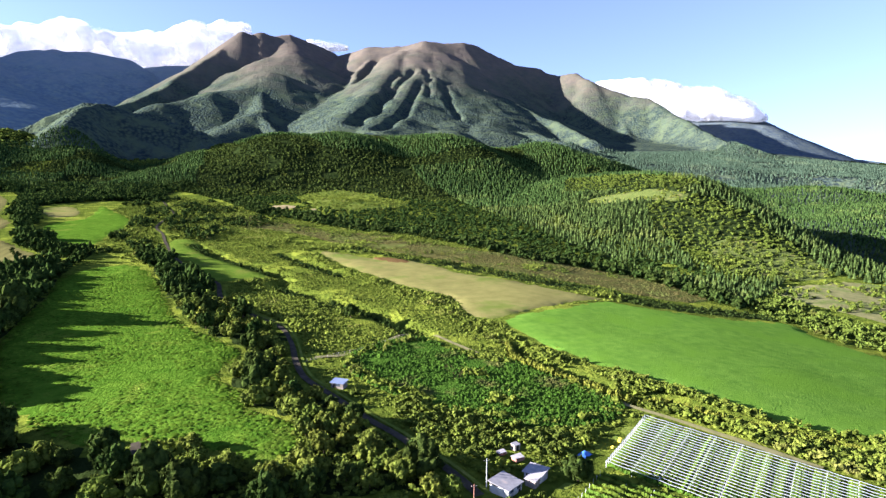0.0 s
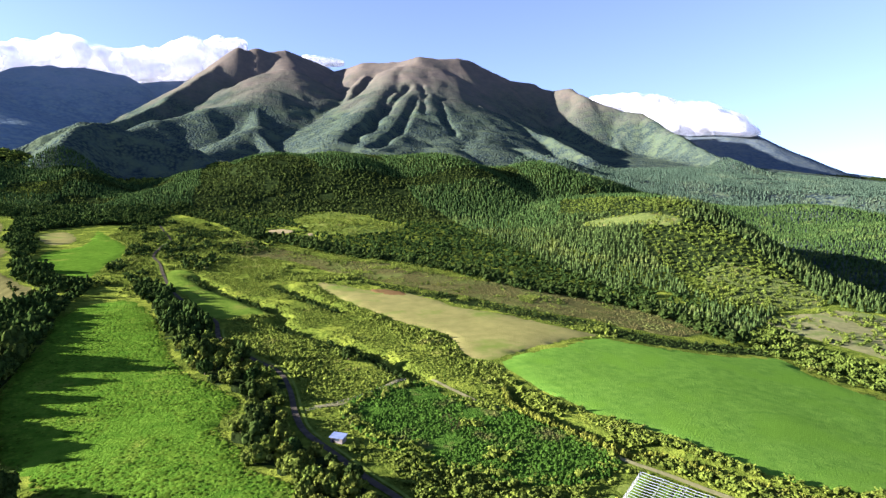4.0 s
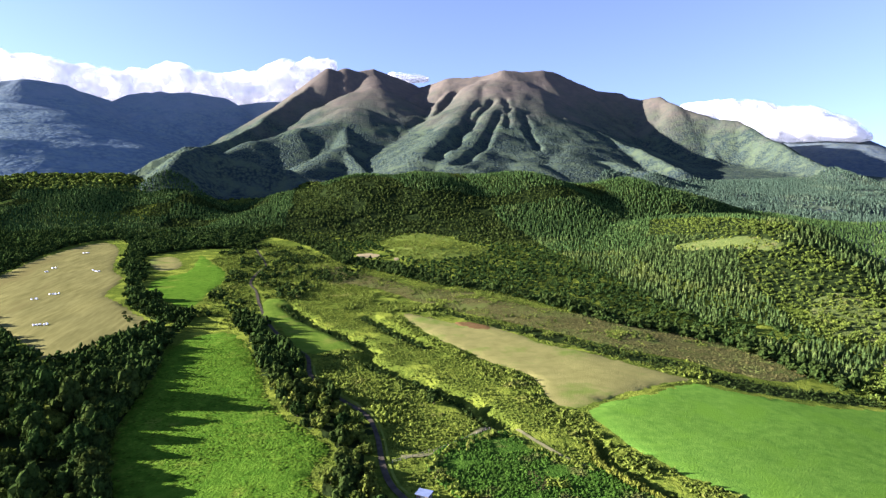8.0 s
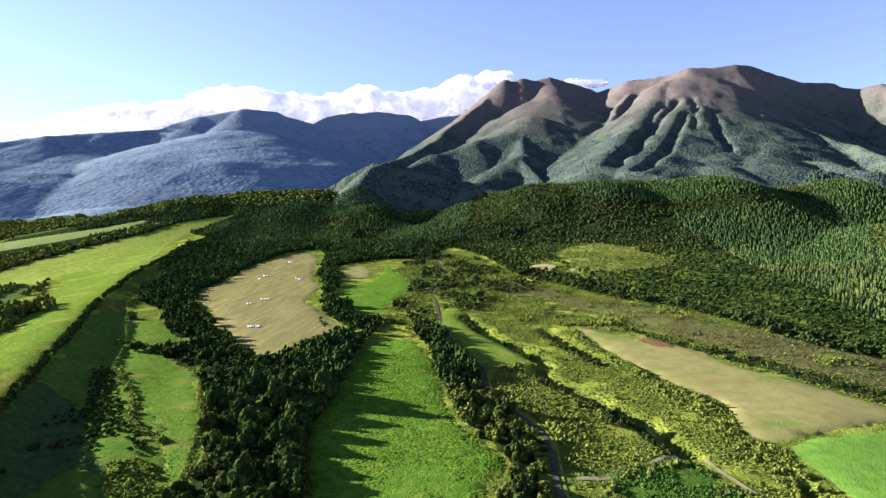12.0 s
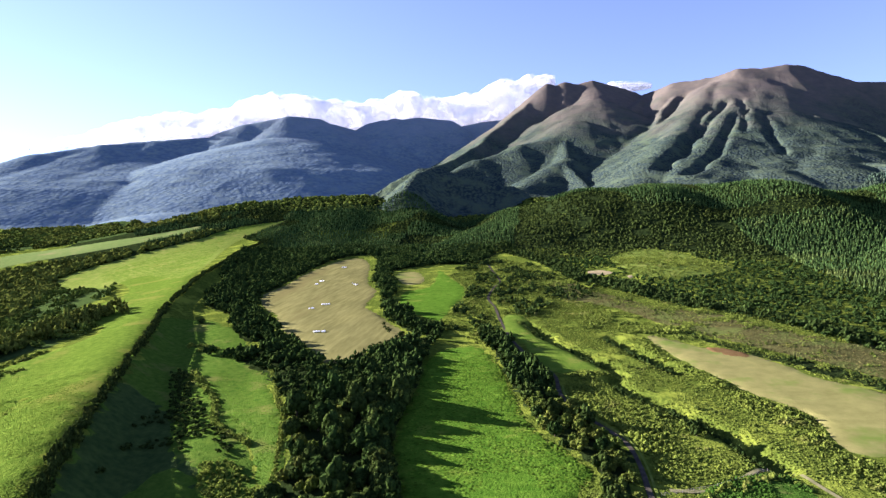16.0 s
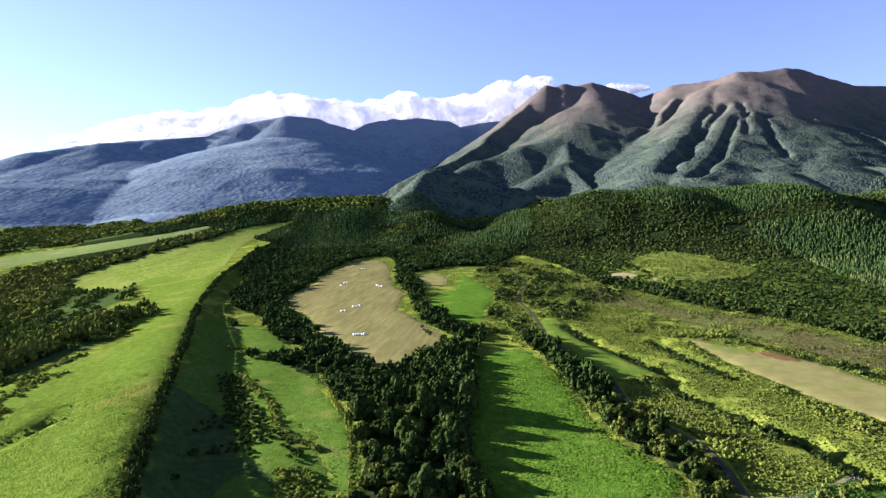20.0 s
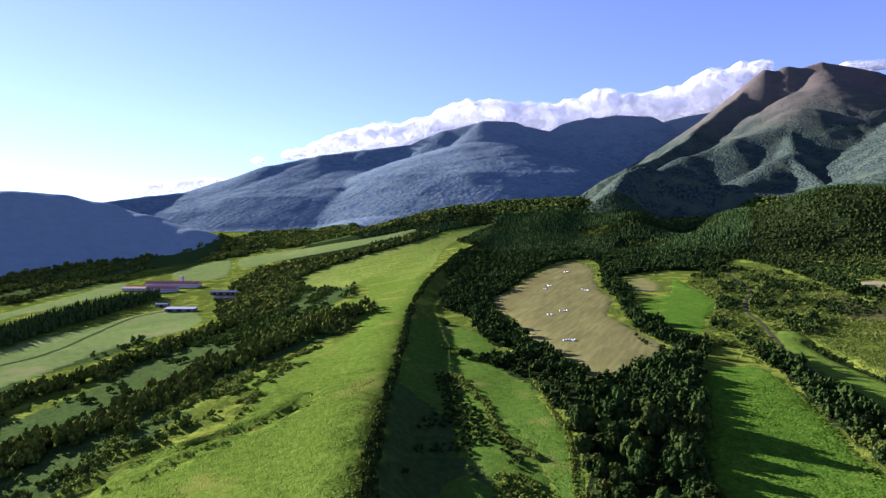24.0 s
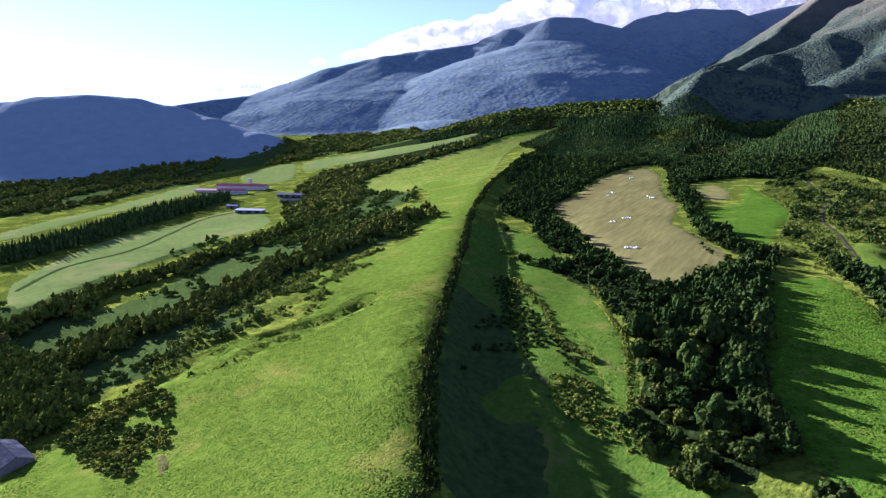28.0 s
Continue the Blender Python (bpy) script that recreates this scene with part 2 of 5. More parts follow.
# ---- the plan: outlines of fields, woods and lines, in metres ----
PASTURE = [(-75, 452), (-58, 430), (-45, 381), (-36, 340), (-30, 311), (-21, 289), (-9, 271), (-1, 252), (-6, 240), (-9, 231), (-7, 221), (-2, 213), (1, 196), (8, 188), (14, 181), (14, 172), (11, 163), (6, 159), (1, 162), (-5, 166), (-15, 178), (-25, 180), (-37, 182), (-50, 192), (-67, 215), (-81, 240), (-90, 274), (-94, 312), (-94, 355), (-101, 404), (-94, 438)]
UPPER_MEADOW = [(-57, 549), (-48, 565), (-36, 550), (-19, 488), (2, 448), (19, 415), (28, 398), (22, 401), (2, 398), (-12, 390), (-22, 399), (-34, 452), (-55, 505)]
BROWN_FIELD = [(57, 495), (74, 485), (93, 461), (117, 447), (133, 418), (147, 389), (164, 373), (181, 347), (199, 325), (213, 319), (185, 312), (148, 295), (126, 284), (115, 281), (109, 286), (107, 295), (110, 308), (112, 322), (109, 339), (96, 357), (87, 383), (75, 412), (63, 454)]
GREEN_FIELD = [(120, 278), (148, 291), (168, 298), (198, 314), (217, 301), (237, 291), (262, 284), (287, 284), (308, 284), (297, 257), (297, 235), (303, 220), (330, 189), (306, 148), (228, 131), (187, 134), (170, 140), (160, 151), (154, 162), (148, 179), (140, 192), (132, 206), (126, 222), (122, 241), (118, 269)]
HAY_FIELD = [(-323, 990), (-283, 927), (-235, 747), (-208, 688), (-194, 598), (-168, 552), (-146, 513), (-131, 490), (-129, 464), (-139, 452), (-144, 435), (-147, 410), (-167, 400), (-192, 436), (-219, 469), (-247, 506), (-275, 558), (-305, 597), (-339, 668), (-339, 739), (-349, 836), (-348, 938)]
SMALL_FIELD = [(-166, 870), (-137, 788), (-106, 694), (-106, 602), (-110, 534), (-133, 556), (-156, 584), (-177, 674), (-155, 711), (-157, 787)]
ROUND_FIELD = [(-218, 822), (-194, 844), (-170, 787), (-169, 736), (-191, 739)]
HOLLOW_MEADOW = [(-289, 412), (-277, 423), (-261, 425), (-233, 410), (-205, 392), (-194, 370), (-177, 339), (-166, 322), (-151, 292), (-141, 269), (-138, 252), (-148, 254), (-156, 267), (-164, 279), (-179, 298), (-208, 328), (-228, 352), (-259, 384)]
RIDGE_MEADOW = [(-172, 138), (-193, 166), (-224, 215), (-250, 269), (-292, 361), (-349, 481), (-536, 895), (-677, 1248), (-630, 1408), (-727, 1292), (-731, 1167), (-761, 1017), (-752, 928), (-528, 695), (-490, 566), (-393, 472), (-388, 415), (-400, 364), (-406, 326), (-357, 303), (-342, 246), (-365, 224), (-361, 195), (-366, 171), (-371, 145), (-345, 119), (-303, 112), (-257, 112)]
CLOVER_PLOT = [(74, 262), (88, 236), (110, 212), (117, 187), (119, 172), (109, 164), (92, 162), (76, 168), (62, 181), (48, 197), (38, 221), (36, 238), (52, 256)]
MOOR = [(-15, 742), (16, 736), (43, 684), (91, 601), (139, 569), (174, 505), (218, 485), (263, 467), (284, 425), (326, 402), (327, 359), (270, 325), (240, 340), (225, 362), (190, 380), (170, 411), (116, 480), (80, 534), (48, 603), (3, 640)]
HILL_CLEARING = [(439, 738), (464, 731), (483, 694), (496, 646), (505, 615), (482, 610), (458, 657)]
KNOLL_CLEARING = [(78, 928), (113, 1011), (161, 1017), (196, 959), (222, 852), (180, 773), (140, 753), (105, 758), (82, 804)]
WEST_FIELD = [(-711, 260), (-761, 309), (-802, 367), (-843, 441), (-846, 519), (-857, 599), (-839, 656), (-746, 615), (-692, 551), (-699, 492), (-700, 440), (-676, 360), (-659, 298), (-638, 236)]
FAR_FIELD_A = [(-1159, 1114), (-1140, 1204), (-1027, 1244), (-909, 1270), (-804, 1335), (-801, 1275), (-890, 1192), (-975, 1133), (-1029, 1078), (-1060, 1020)]
FAR_FIELD_B = [(-1204, 965), (-1221, 1056), (-1191, 1114), (-1070, 996), (-1019, 913), (-1109, 891)]
FAR_FIELD_C = [(-1045, 399), (-1066, 450), (-1093, 542), (-1157, 698), (-1221, 847), (-1105, 767), (-1057, 643), (-1032, 534), (-992, 416), (-988, 376)]
BANK_FIELD = [(-807, 895), (-834, 990), (-803, 1106), (-758, 1198), (-712, 1275), (-667, 1348), (-630, 1417), (-637, 1177), (-523, 874), (-483, 728), (-603, 833), (-592, 738), (-673, 778)]
VINEYARD = [(119, 162), (128, 147), (140, 129), (148, 116), (155, 104), (125, 97), (109, 113), (101, 125), (91, 140)]
VINEYARD_LOW = [(82, 133), (94, 125), (104, 108), (85, 106), (71, 125)]
GRASS_YARD = [(114, 163), (118, 162), (102, 148), (91, 140), (81, 134), (74, 130), (67, 129), (77, 136), (86, 141), (95, 149)]
TRACK = [(53, 133), (50, 144), (45, 158), (41, 170), (35, 182), (28, 201), (21, 219), (19, 237), (19, 266), (15, 292), (0, 320), (-11, 349), (-14, 385), (-26, 412), (-44, 469), (-58, 541), (-69, 617)]
FENCE = [(23, 239), (36, 245), (46, 250), (60, 259), (73, 268)]
GRASS_PATH = [(27, 244), (46, 247), (75, 272), (86, 249), (95, 227), (109, 211), (116, 186), (120, 172), (129, 157), (137, 142), (148, 123)]
DITCH_A = [(112, 244), (107, 226), (110, 212), (115, 202), (121, 188), (126, 176), (137, 171), (142, 161), (147, 152), (162, 138), (171, 130)]
DITCH_B = [(21, 386), (31, 359), (42, 344), (49, 335), (57, 319), (68, 299), (72, 283), (76, 271)]
DITCH_C = [(31, 483), (43, 454), (54, 425), (65, 402)]
DITCH_D = [(-33, 532), (-17, 483), (2, 451), (17, 425), (28, 396)]
DITCH_E = [(-319, 303), (-314, 259), (-336, 245), (-346, 224), (-358, 196), (-362, 168)]
DITCH_F = [(-343, 276), (-362, 256), (-361, 229), (-375, 212)]
EAST_FLAT = [(393, 385), (442, 383), (466, 382), (490, 357), (468, 298), (400, 262), (380, 280), (377, 301), (377, 325), (381, 357)]
RED_PATCH = [(93, 458), (104, 461), (116, 447), (119, 437), (107, 436), (98, 444)]
WEST_LANE = [(-701, 264), (-742, 321), (-751, 363), (-759, 425), (-823, 537), (-843, 607), (-812, 664)]
SOUTH_TRACK = [(-17, 155), (-23, 164), (-27, 173), (-28, 181)]
WOOD_MIDDLE = [(-178, 412), (-159, 392), (-142, 420), (-130, 457), (-117, 476), (-103, 467), (-103, 414), (-98, 343), (-91, 270), (-84, 233), (-89, 209), (-129, 219), (-144, 279), (-168, 331), (-187, 361), (-224, 399), (-252, 412), (-274, 422), (-276, 441), (-250, 458), (-225, 466)]
WOOD_HAY_WEST = [(-409, 671), (-424, 760), (-357, 711), (-312, 603), (-271, 541), (-245, 499), (-196, 434), (-232, 463), (-275, 482), (-325, 559), (-365, 593)]
WOOD_HAY_NORTH = [(-408, 727), (-344, 678), (-343, 751), (-355, 858), (-356, 963), (-330, 1016), (-286, 977), (-232, 757), (-202, 681), (-165, 557), (-128, 490), (-99, 478), (-107, 520), (-131, 542), (-168, 615), (-194, 718), (-225, 838), (-185, 917), (-119, 937), (-128, 1076), (-527, 1114), (-495, 869)]
TRACK_BELT = [(-87, 551), (-52, 470), (-15, 381), (-13, 345), (3, 306), (17, 284), (15, 239), (20, 212), (31, 189), (39, 169), (45, 148), (48, 134), (13, 143), (12, 158), (16, 178), (2, 200), (-5, 225), (0, 252), (-21, 298), (-35, 342), (-58, 440)]
WOOD_SOUTH = [(-76, 206), (-49, 190), (-33, 179), (-15, 176), (1, 160), (12, 157), (15, 138), (-63, 168)]
WOOD_WEST = [(-137, 396), (-108, 421), (-97, 388), (-92, 329), (-91, 288), (-86, 251), (-77, 226), (-80, 217)]
VALLEY_WOOD = [(-598, 183), (-620, 258), (-562, 278), (-618, 432), (-717, 680), (-798, 887), (-720, 884), (-550, 701), (-505, 575), (-411, 488), (-402, 435), (-415, 381), (-399, 302), (-376, 250), (-369, 197), (-382, 151), (-381, 126), (-392, 103)]
VALLEY_ROW = [(-662, 209), (-666, 262), (-721, 368), (-740, 474), (-824, 645), (-741, 582), (-679, 451), (-668, 354), (-620, 258), (-598, 183)]
FAR_WOOD_WEST = [(-1225, 475), (-1178, 588), (-1228, 845), (-1319, 973), (-1220, 1128), (-1179, 1248), (-982, 1328), (-848, 1387), (-702, 1410), (-803, 1457), (-1430, 1988), (-1774, 1926), (-1378, 1222), (-1472, 1026), (-1530, 778), (-1588, 627)]
HOUSE_WOOD = [(-872, 783), (-988, 996), (-928, 1073), (-836, 1158), (-739, 1299), (-687, 1252), (-744, 1148), (-809, 1073), (-794, 937), (-699, 755), (-588, 576), (-716, 618)]
FOREST_EAST = [(332, 352), (439, 409), (475, 397), (482, 372), (504, 356), (756, 445)]
EAST_TREES = [(314, 318), (372, 351), (359, 319), (355, 291), (363, 265), (379, 234), (357, 220), (312, 227), (300, 245), (304, 278)]
BELT_EAST = [(79, 524), (114, 474), (168, 408), (189, 376), (222, 358), (232, 334), (258, 314), (291, 308), (305, 303), (313, 289), (287, 288), (264, 289), (237, 296), (218, 306), (203, 326), (181, 354), (158, 386), (109, 457)]
HOLLOW_TREES = [(-177, 254), (-181, 268), (-165, 267), (-149, 253), (-135, 249), (-121, 238), (-102, 216), (-108, 216), (-129, 225), (-152, 232)]
FIELD_MARGIN = [(52, 485), (61, 446), (73, 405), (85, 375), (95, 350), (106, 332), (107, 310), (104, 293), (108, 281), (115, 270), (117, 245), (122, 225), (120, 215), (110, 225), (103, 245), (99, 270), (95, 300), (86, 335), (72, 375), (58, 420)]
WEST_SCRUB = [(-339, 115), (-369, 143), (-365, 170), (-358, 196), (-348, 226), (-336, 250), (-402, 367), (-388, 415), (-367, 352), (-337, 270), (-323, 232), (-322, 204), (-327, 173), (-313, 150), (-299, 126), (-260, 113), (-258, 104), (-290, 100)]
MID_SCRUB = [(-126, 927), (-42, 924), (10, 689), (-26, 568), (-51, 480), (-63, 445), (-82, 479), (-108, 515), (-102, 618)]
FOREST = [(-800, 1153), (-649, 1234), (-487, 1074), (-313, 1032), (-225, 991), (-158, 1004), (-111, 1067), (-32, 939), (15, 754), (52, 706), (103, 620), (156, 559), (190, 503), (216, 455), (257, 432), (289, 400), (295, 335), (298, 310)]
HEDGE_Y = [-300, 146, 173, 228, 295, 415, 510, 590, 757, 1000, 1300, 2500]
HEDGE_X = [-40, -176, -194, -228, -262, -318, -366, -403, -468, -545, -592, -700]
DITCHES = [(5.0, 2.8, DITCH_A), (7.0, 5.0, DITCH_B), (7.0, 5.0, DITCH_C), (5.5, 4.5, DITCH_D), (3.0, 3.5, DITCH_E), (2.2, 3.0, DITCH_F)]
# The ridge meadow runs on below the hedge's foot.
RIDGE_MEADOW = [(-150, 60)] + RIDGE_MEADOW[:-3] + [(-352, 128), (-300, 60)]
HILL_BROAD = [(453, 629), (498, 617), (525, 591), (521, 527), (506, 456), (475, 394), (429, 396), (386, 405), (388, 447), (414, 517), (423, 566)]
HILL_SCRUB = [(441, 503), (474, 504), (490, 459), (494, 427), (471, 393), (435, 396), (415, 420), (404, 453)]
HILL_BRIM = [(459, 831), (478, 714), (503, 634), (534, 631), (544, 685), (539, 806), (515, 934)]
GULLY_A = [(-363, 175), (-347, 188), (-334, 202), (-330, 222), (-318, 236)]
GULLY_B = [(-343, 234), (-334, 248), (-324, 261), (-319, 281), (-310, 286)]
GULLY_C = [(-368, 227), (-371, 251), (-369, 273), (-367, 302)]
SHRUBBERY = [(-344, 119), (-356, 134), (-368, 154), (-365, 170), (-336, 166), (-305, 148), (-279, 127), (-279, 111), (-298, 109)]
BROW = [(-420, 290), (-412, 340), (-375, 335), (-350, 300), (-370, 275), (-385, 262)]
DITCHES += [(2.6, 3.5, GULLY_A), (2.2, 3.5, GULLY_B), (1.8, 3.0, GULLY_C)]
TRACK = TRACK[:-1] + [(-67, 600), (-77, 645), (-76, 715), (-71, 746), (-85, 838), (-101, 920)]
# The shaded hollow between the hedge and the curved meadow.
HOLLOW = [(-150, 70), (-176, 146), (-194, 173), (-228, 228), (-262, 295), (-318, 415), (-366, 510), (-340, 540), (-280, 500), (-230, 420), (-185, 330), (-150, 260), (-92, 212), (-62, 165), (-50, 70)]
ROW_A = [(-574, 195), (-583, 222), (-598, 260), (-611, 302), (-607, 333), (-605, 368), (-619, 411), (-613, 443), (-618, 489), (-607, 523), (-636, 604)]
ROW_B = [(-448, 174), (-457, 195), (-462, 221), (-446, 240), (-442, 259), (-448, 292), (-452, 323), (-456, 357), (-453, 395), (-452, 441), (-452, 494), (-444, 542)]
ROW_C = [(-397, 156), (-395, 173), (-392, 188), (-386, 206), (-380, 221), (-371, 233), (-376, 260)]
EARTH_BANK = [(-270, 114), (-283, 123), (-286, 129), (-277, 125), (-265, 114)]
WOOD_BARN = [(-540, 165), (-509, 187), (-459, 179), (-403, 161), (-379, 149), (-362, 126), (-366, 116), (-400, 100)]
SLOPE = [(-370, 168), (-363, 196), (-368, 227), (-373, 257), (-382, 296), (-375, 335), (-370, 369), (-426, 366), (-435, 325), (-418, 268), (-414, 229), (-401, 190), (-389, 166)]
MARGIN_EAST = [(134, 202), (151, 178), (157, 150), (189, 136), (200, 110), (170, 100), (157, 112), (142, 132), (136, 146), (123, 166), (119, 180)]
NEAR_SCRUB = [(52, 214), (80, 196), (104, 166), (96, 152), (86, 150), (84, 141), (75, 141), (74, 132), (63, 126), (57, 124), (56, 134), (52, 150), (47, 168), (44, 181)]
NEAR_WEST = [(-40, 150), (-30, 185), (-10, 182), (2, 190), (17, 182), (30, 180), (38, 166), (44, 148), (47, 132), (20, 128)]
CLEAR_SPOTS = [(79.5, 133.5, 5.5), (60, 134, 5), (69.5, 138, 4.5), (67.4, 134.6, 3), (71, 152.5, 3.4), (66, 150.5, 3.2), (69, 146.5, 3.6), (88.2, 145, 3.5), (31, 209.5, 5), (56, 136.5, 2), (49.5, 128, 2), (-868, 778, 34), (-828, 738, 28), (-814, 640, 34), (-878, 662, 24), (-1004, 768, 34), (-1036, 818, 40), (-1080, 772, 30)]
WEST_WINDBREAK = [(-874, 328), (-911, 444), (-962, 552), (-985, 664), (-975, 722), (-948, 716), (-920, 640), (-877, 499), (-838, 405), (-827, 308)]
BROWN_WEEDS = [(70, 223), (77, 226), (80, 217), (77, 205), (71, 207)]
SAND_A = [(33, 806), (42, 818), (56, 815), (68, 795), (58, 784), (44, 786)]
SAND_B = [(78, 774), (87, 776), (87, 760), (80, 756)]

# ---- the lie of the land ----
# Crests: points of (x, y, z), then steepness, the reach of the foot, the roundness of the top, and the group.
CRESTS = []


def crest(group, steep, reach, rounding, line):
    CRESTS.append((group, steep, reach, rounding, line))


# The skyline of the twin peaks.
crest("main", 0.75, 6000, 12, [(-351, 3881, 709), (-204, 3966, 838), (-95, 4039, 961), (13, 4088, 1073), (119, 4100, 1078), (204, 4100, 1061), (307, 4100, 1081), (394, 4100, 1056), (500, 4100, 1022), (607, 4088, 974), (702, 4003, 987), (758, 3918, 1002), (945, 3796, 997), (1062, 3699, 1016)])
crest("main", 0.75, 6000, 12, [(1062, 3699, 1016), (1185, 3686, 1010), (1306, 3686, 1027), (1403, 3674, 1008), (1494, 3662, 971), (1643, 3650, 911), (1780, 3607, 890), (1818, 3563, 854), (1873, 3520, 832), (1944, 3433, 839), (1963, 3265, 761), (2018, 3170, 701), (2076, 3057, 654), (2116, 2954, 633), (2095, 2730, 521), (1999, 2437, 422), (1887, 2158, 341), (1707, 1808, 260), (1726, 1698, 215), (1723, 1578, 163)])
# Left flank of the western peak.
crest("main", 0.62, 3000, 8, [(-35, 4080, 1018), (-124, 3850, 881), (-246, 3550, 713), (-358, 3250, 567), (-467, 2950, 454), (-614, 2700, 364)])
# Its broad reddish face.
crest("main", 0.5, 3000, 110, [(319, 4090, 1062), (282, 3780, 889), (162, 3380, 699)])
# The spur west of the great shaded hollow.
crest("main", 0.62, 3000, 10, [(594, 3950, 929), (459, 3700, 805), (194, 3350, 680), (88, 3150, 595), (88, 2720, 425), (117, 2450, 318), (153, 2200, 237)])
# Its western shoulder.
crest("main", 0.5, 3000, 50, [(88, 3150, 595), (-129, 3020, 531), (-295, 2850, 446), (-420, 2650, 368)])
crest("main", 0.55, 3000, 60, [(88, 2720, 425), (-23, 2520, 340), (-100, 2330, 275)])
# Ribs of the eastern peak.
crest("main", 0.75, 3000, 8, [(737, 3893, 943), (764, 3772, 903), (621, 3520, 770), (546, 3215, 634)])
crest("main", 0.5, 3000, 60, [(910, 3674, 939), (714, 3172, 701), (520, 2650, 502), (369, 2205, 359), (249, 1820, 253)])
crest("main", 0.42, 3000, 150, [(1022, 3650, 955), (846, 3128, 690), (651, 2610, 485), (483, 2205, 353), (333, 1820, 253)])
crest("main", 0.42, 3000, 150, [(1109, 3628, 948), (920, 3085, 660), (740, 2569, 457), (568, 2164, 330), (415, 1814, 246)])
crest("main", 0.42, 3000, 150, [(1136, 3628, 947), (1007, 3085, 659), (826, 2508, 431), (646, 2022, 294)])
crest("main", 0.42, 3000, 150, [(1155, 3520, 868), (1115, 3041, 619), (992, 2529, 431), (814, 2022, 299)])
# The shoulder before the eastern hollow.
crest("main", 0.62, 3000, 8, [(1160, 3628, 954), (1151, 3346, 764), (1204, 2998, 604), (1259, 2672, 489), (1257, 2326, 376), (1219, 2002, 281)])
crest("main", 0.68, 3000, 8, [(1388, 3662, 990), (1403, 3520, 805), (1559, 3346, 664), (1717, 3128, 516), (1836, 2889, 415), (1898, 2610, 310)])
crest("main", 0.68, 3000, 8, [(1999, 3346, 785), (1995, 3193, 655), (1981, 2998, 552), (1872, 2759, 404), (1895, 2448, 289), (1858, 2103, 201)])
crest("main", 0.68, 3000, 8, [(2136, 2954, 626), (2118, 2780, 514), (2076, 2529, 371), (1987, 2245, 232)])
crest("main", 0.62, 3000, 8, [(2145, 2650, 477), (2049, 2326, 314), (1895, 1941, 192)])
# The low spur above the planted hill.
crest("main", 0.6, 1200, 20, [(966, 2346, 349), (1024, 2083, 309), (998, 1814, 248), (1052, 1722, 197), (1089, 1660, 157)])
# The mound before the peaks.
crest("main", 0.8, 900, 15, [(-506, 1760, 218), (-451, 1800, 255), (-380, 1840, 294), (-335, 1874, 309), (-249, 1880, 292), (-132, 1860, 250)])
crest("main", 0.75, 900, 15, [(-337, 1870, 307), (-381, 1760, 262), (-391, 1620, 205)])
# The lit prow of the flat-topped mountain.
crest("far_left", .5, 3000, 90, [(-1063, 4380, 938), (-1040, 4150, 762), (-1000, 3900, 630), (-1015, 3650, 497), (-1038, 3250, 395), (-1056, 2900, 328)])
# The dome.
crest("far_left", .3, 2500, 320, [(-1676, 4120, 905), (-1640, 3900, 740), (-1560, 3600, 545), (-1480, 3200, 400), (-1440, 2700, 285), (-1420, 2300, 200)])
crest("far_left", .32, 2500, 300, [(-2172, 3650, 688), (-1880, 3350, 525), (-1660, 3050, 410), (-1520, 2650, 285), (-1460, 2250, 190)])
crest("far_right", .5, 1500, 40, [(2423, 3907, 663), (2886, 3579, 635), (3075, 3418, 637), (3200, 3301, 607), (3273, 3229, 529), (3387, 3109, 428), (3491, 2992, 366), (3587, 2876, 334), (3706, 2721, 299), (3900, 2434, 249), (4032, 1994, 201)])
crest("hill", .42, 900, 160, [(-84, 1195, 90), (3, 1298, 138), (120, 1393, 178), (249, 1426, 201), (375, 1398, 203), (475, 1367, 195), (596, 1319, 176), (686, 1217, 144)])
crest("hill", .5, 500, 60, [(529, 1019, 95), (561, 884, 104), (566, 760, 104), (558, 677, 96), (540, 587, 62), (531, 511, 32), (526, 458, 14)])
crest("far_left", .65, 2500, 40, [(-1279, 4313, 863), (-1230, 4327, 904), (-1147, 4350, 922), (-1033, 4378, 922), (-878, 4412, 945), (-680, 4447, 924), (-608, 4508, 885), (-470, 4574, 923), (-287, 4639, 953), (5, 4648, 949)])
crest("far_left", .5, 2500, 50, [(-2729, 3192, 597), (-2652, 3256, 623), (-2471, 3457, 676), (-2354, 3538, 694), (-2230, 3617, 688), (-2125, 3679, 713), (-2010, 3800, 793), (-1945, 3890, 844), (-1715, 4051, 914), (-1549, 4117, 905), (-1411, 4166, 855), (-1305, 4201, 806), (-1161, 4243, 721)])
crest("far_left", .4, 700, 60, [(-2096, 3736, 740), (-2311, 3434, 675), (-2464, 3205, 624), (-2648, 2928, 544), (-2698, 2856, 499), (-2705, 2740, 412), (-2748, 2556, 379), (-2779, 2375, 347), (-2796, 2199, 322), (-2767, 1907, 272), (-2840, 1610, 213)])
crest("near_left", .5, 500, 80, [(-2474, 704, 152), (-2321, 847, 180), (-2243, 907, 204), (-2196, 965, 226), (-2137, 1019, 241), (-2035, 1104, 249), (-1935, 1174, 239), (-1839, 1228, 216), (-1690, 1260, 177), (-1493, 1263, 131)])
crest("hill", .3, 500, 120, [(-846, 1531, 162), (-784, 1619, 190), (-698, 1712, 206), (-552, 1764, 212)])
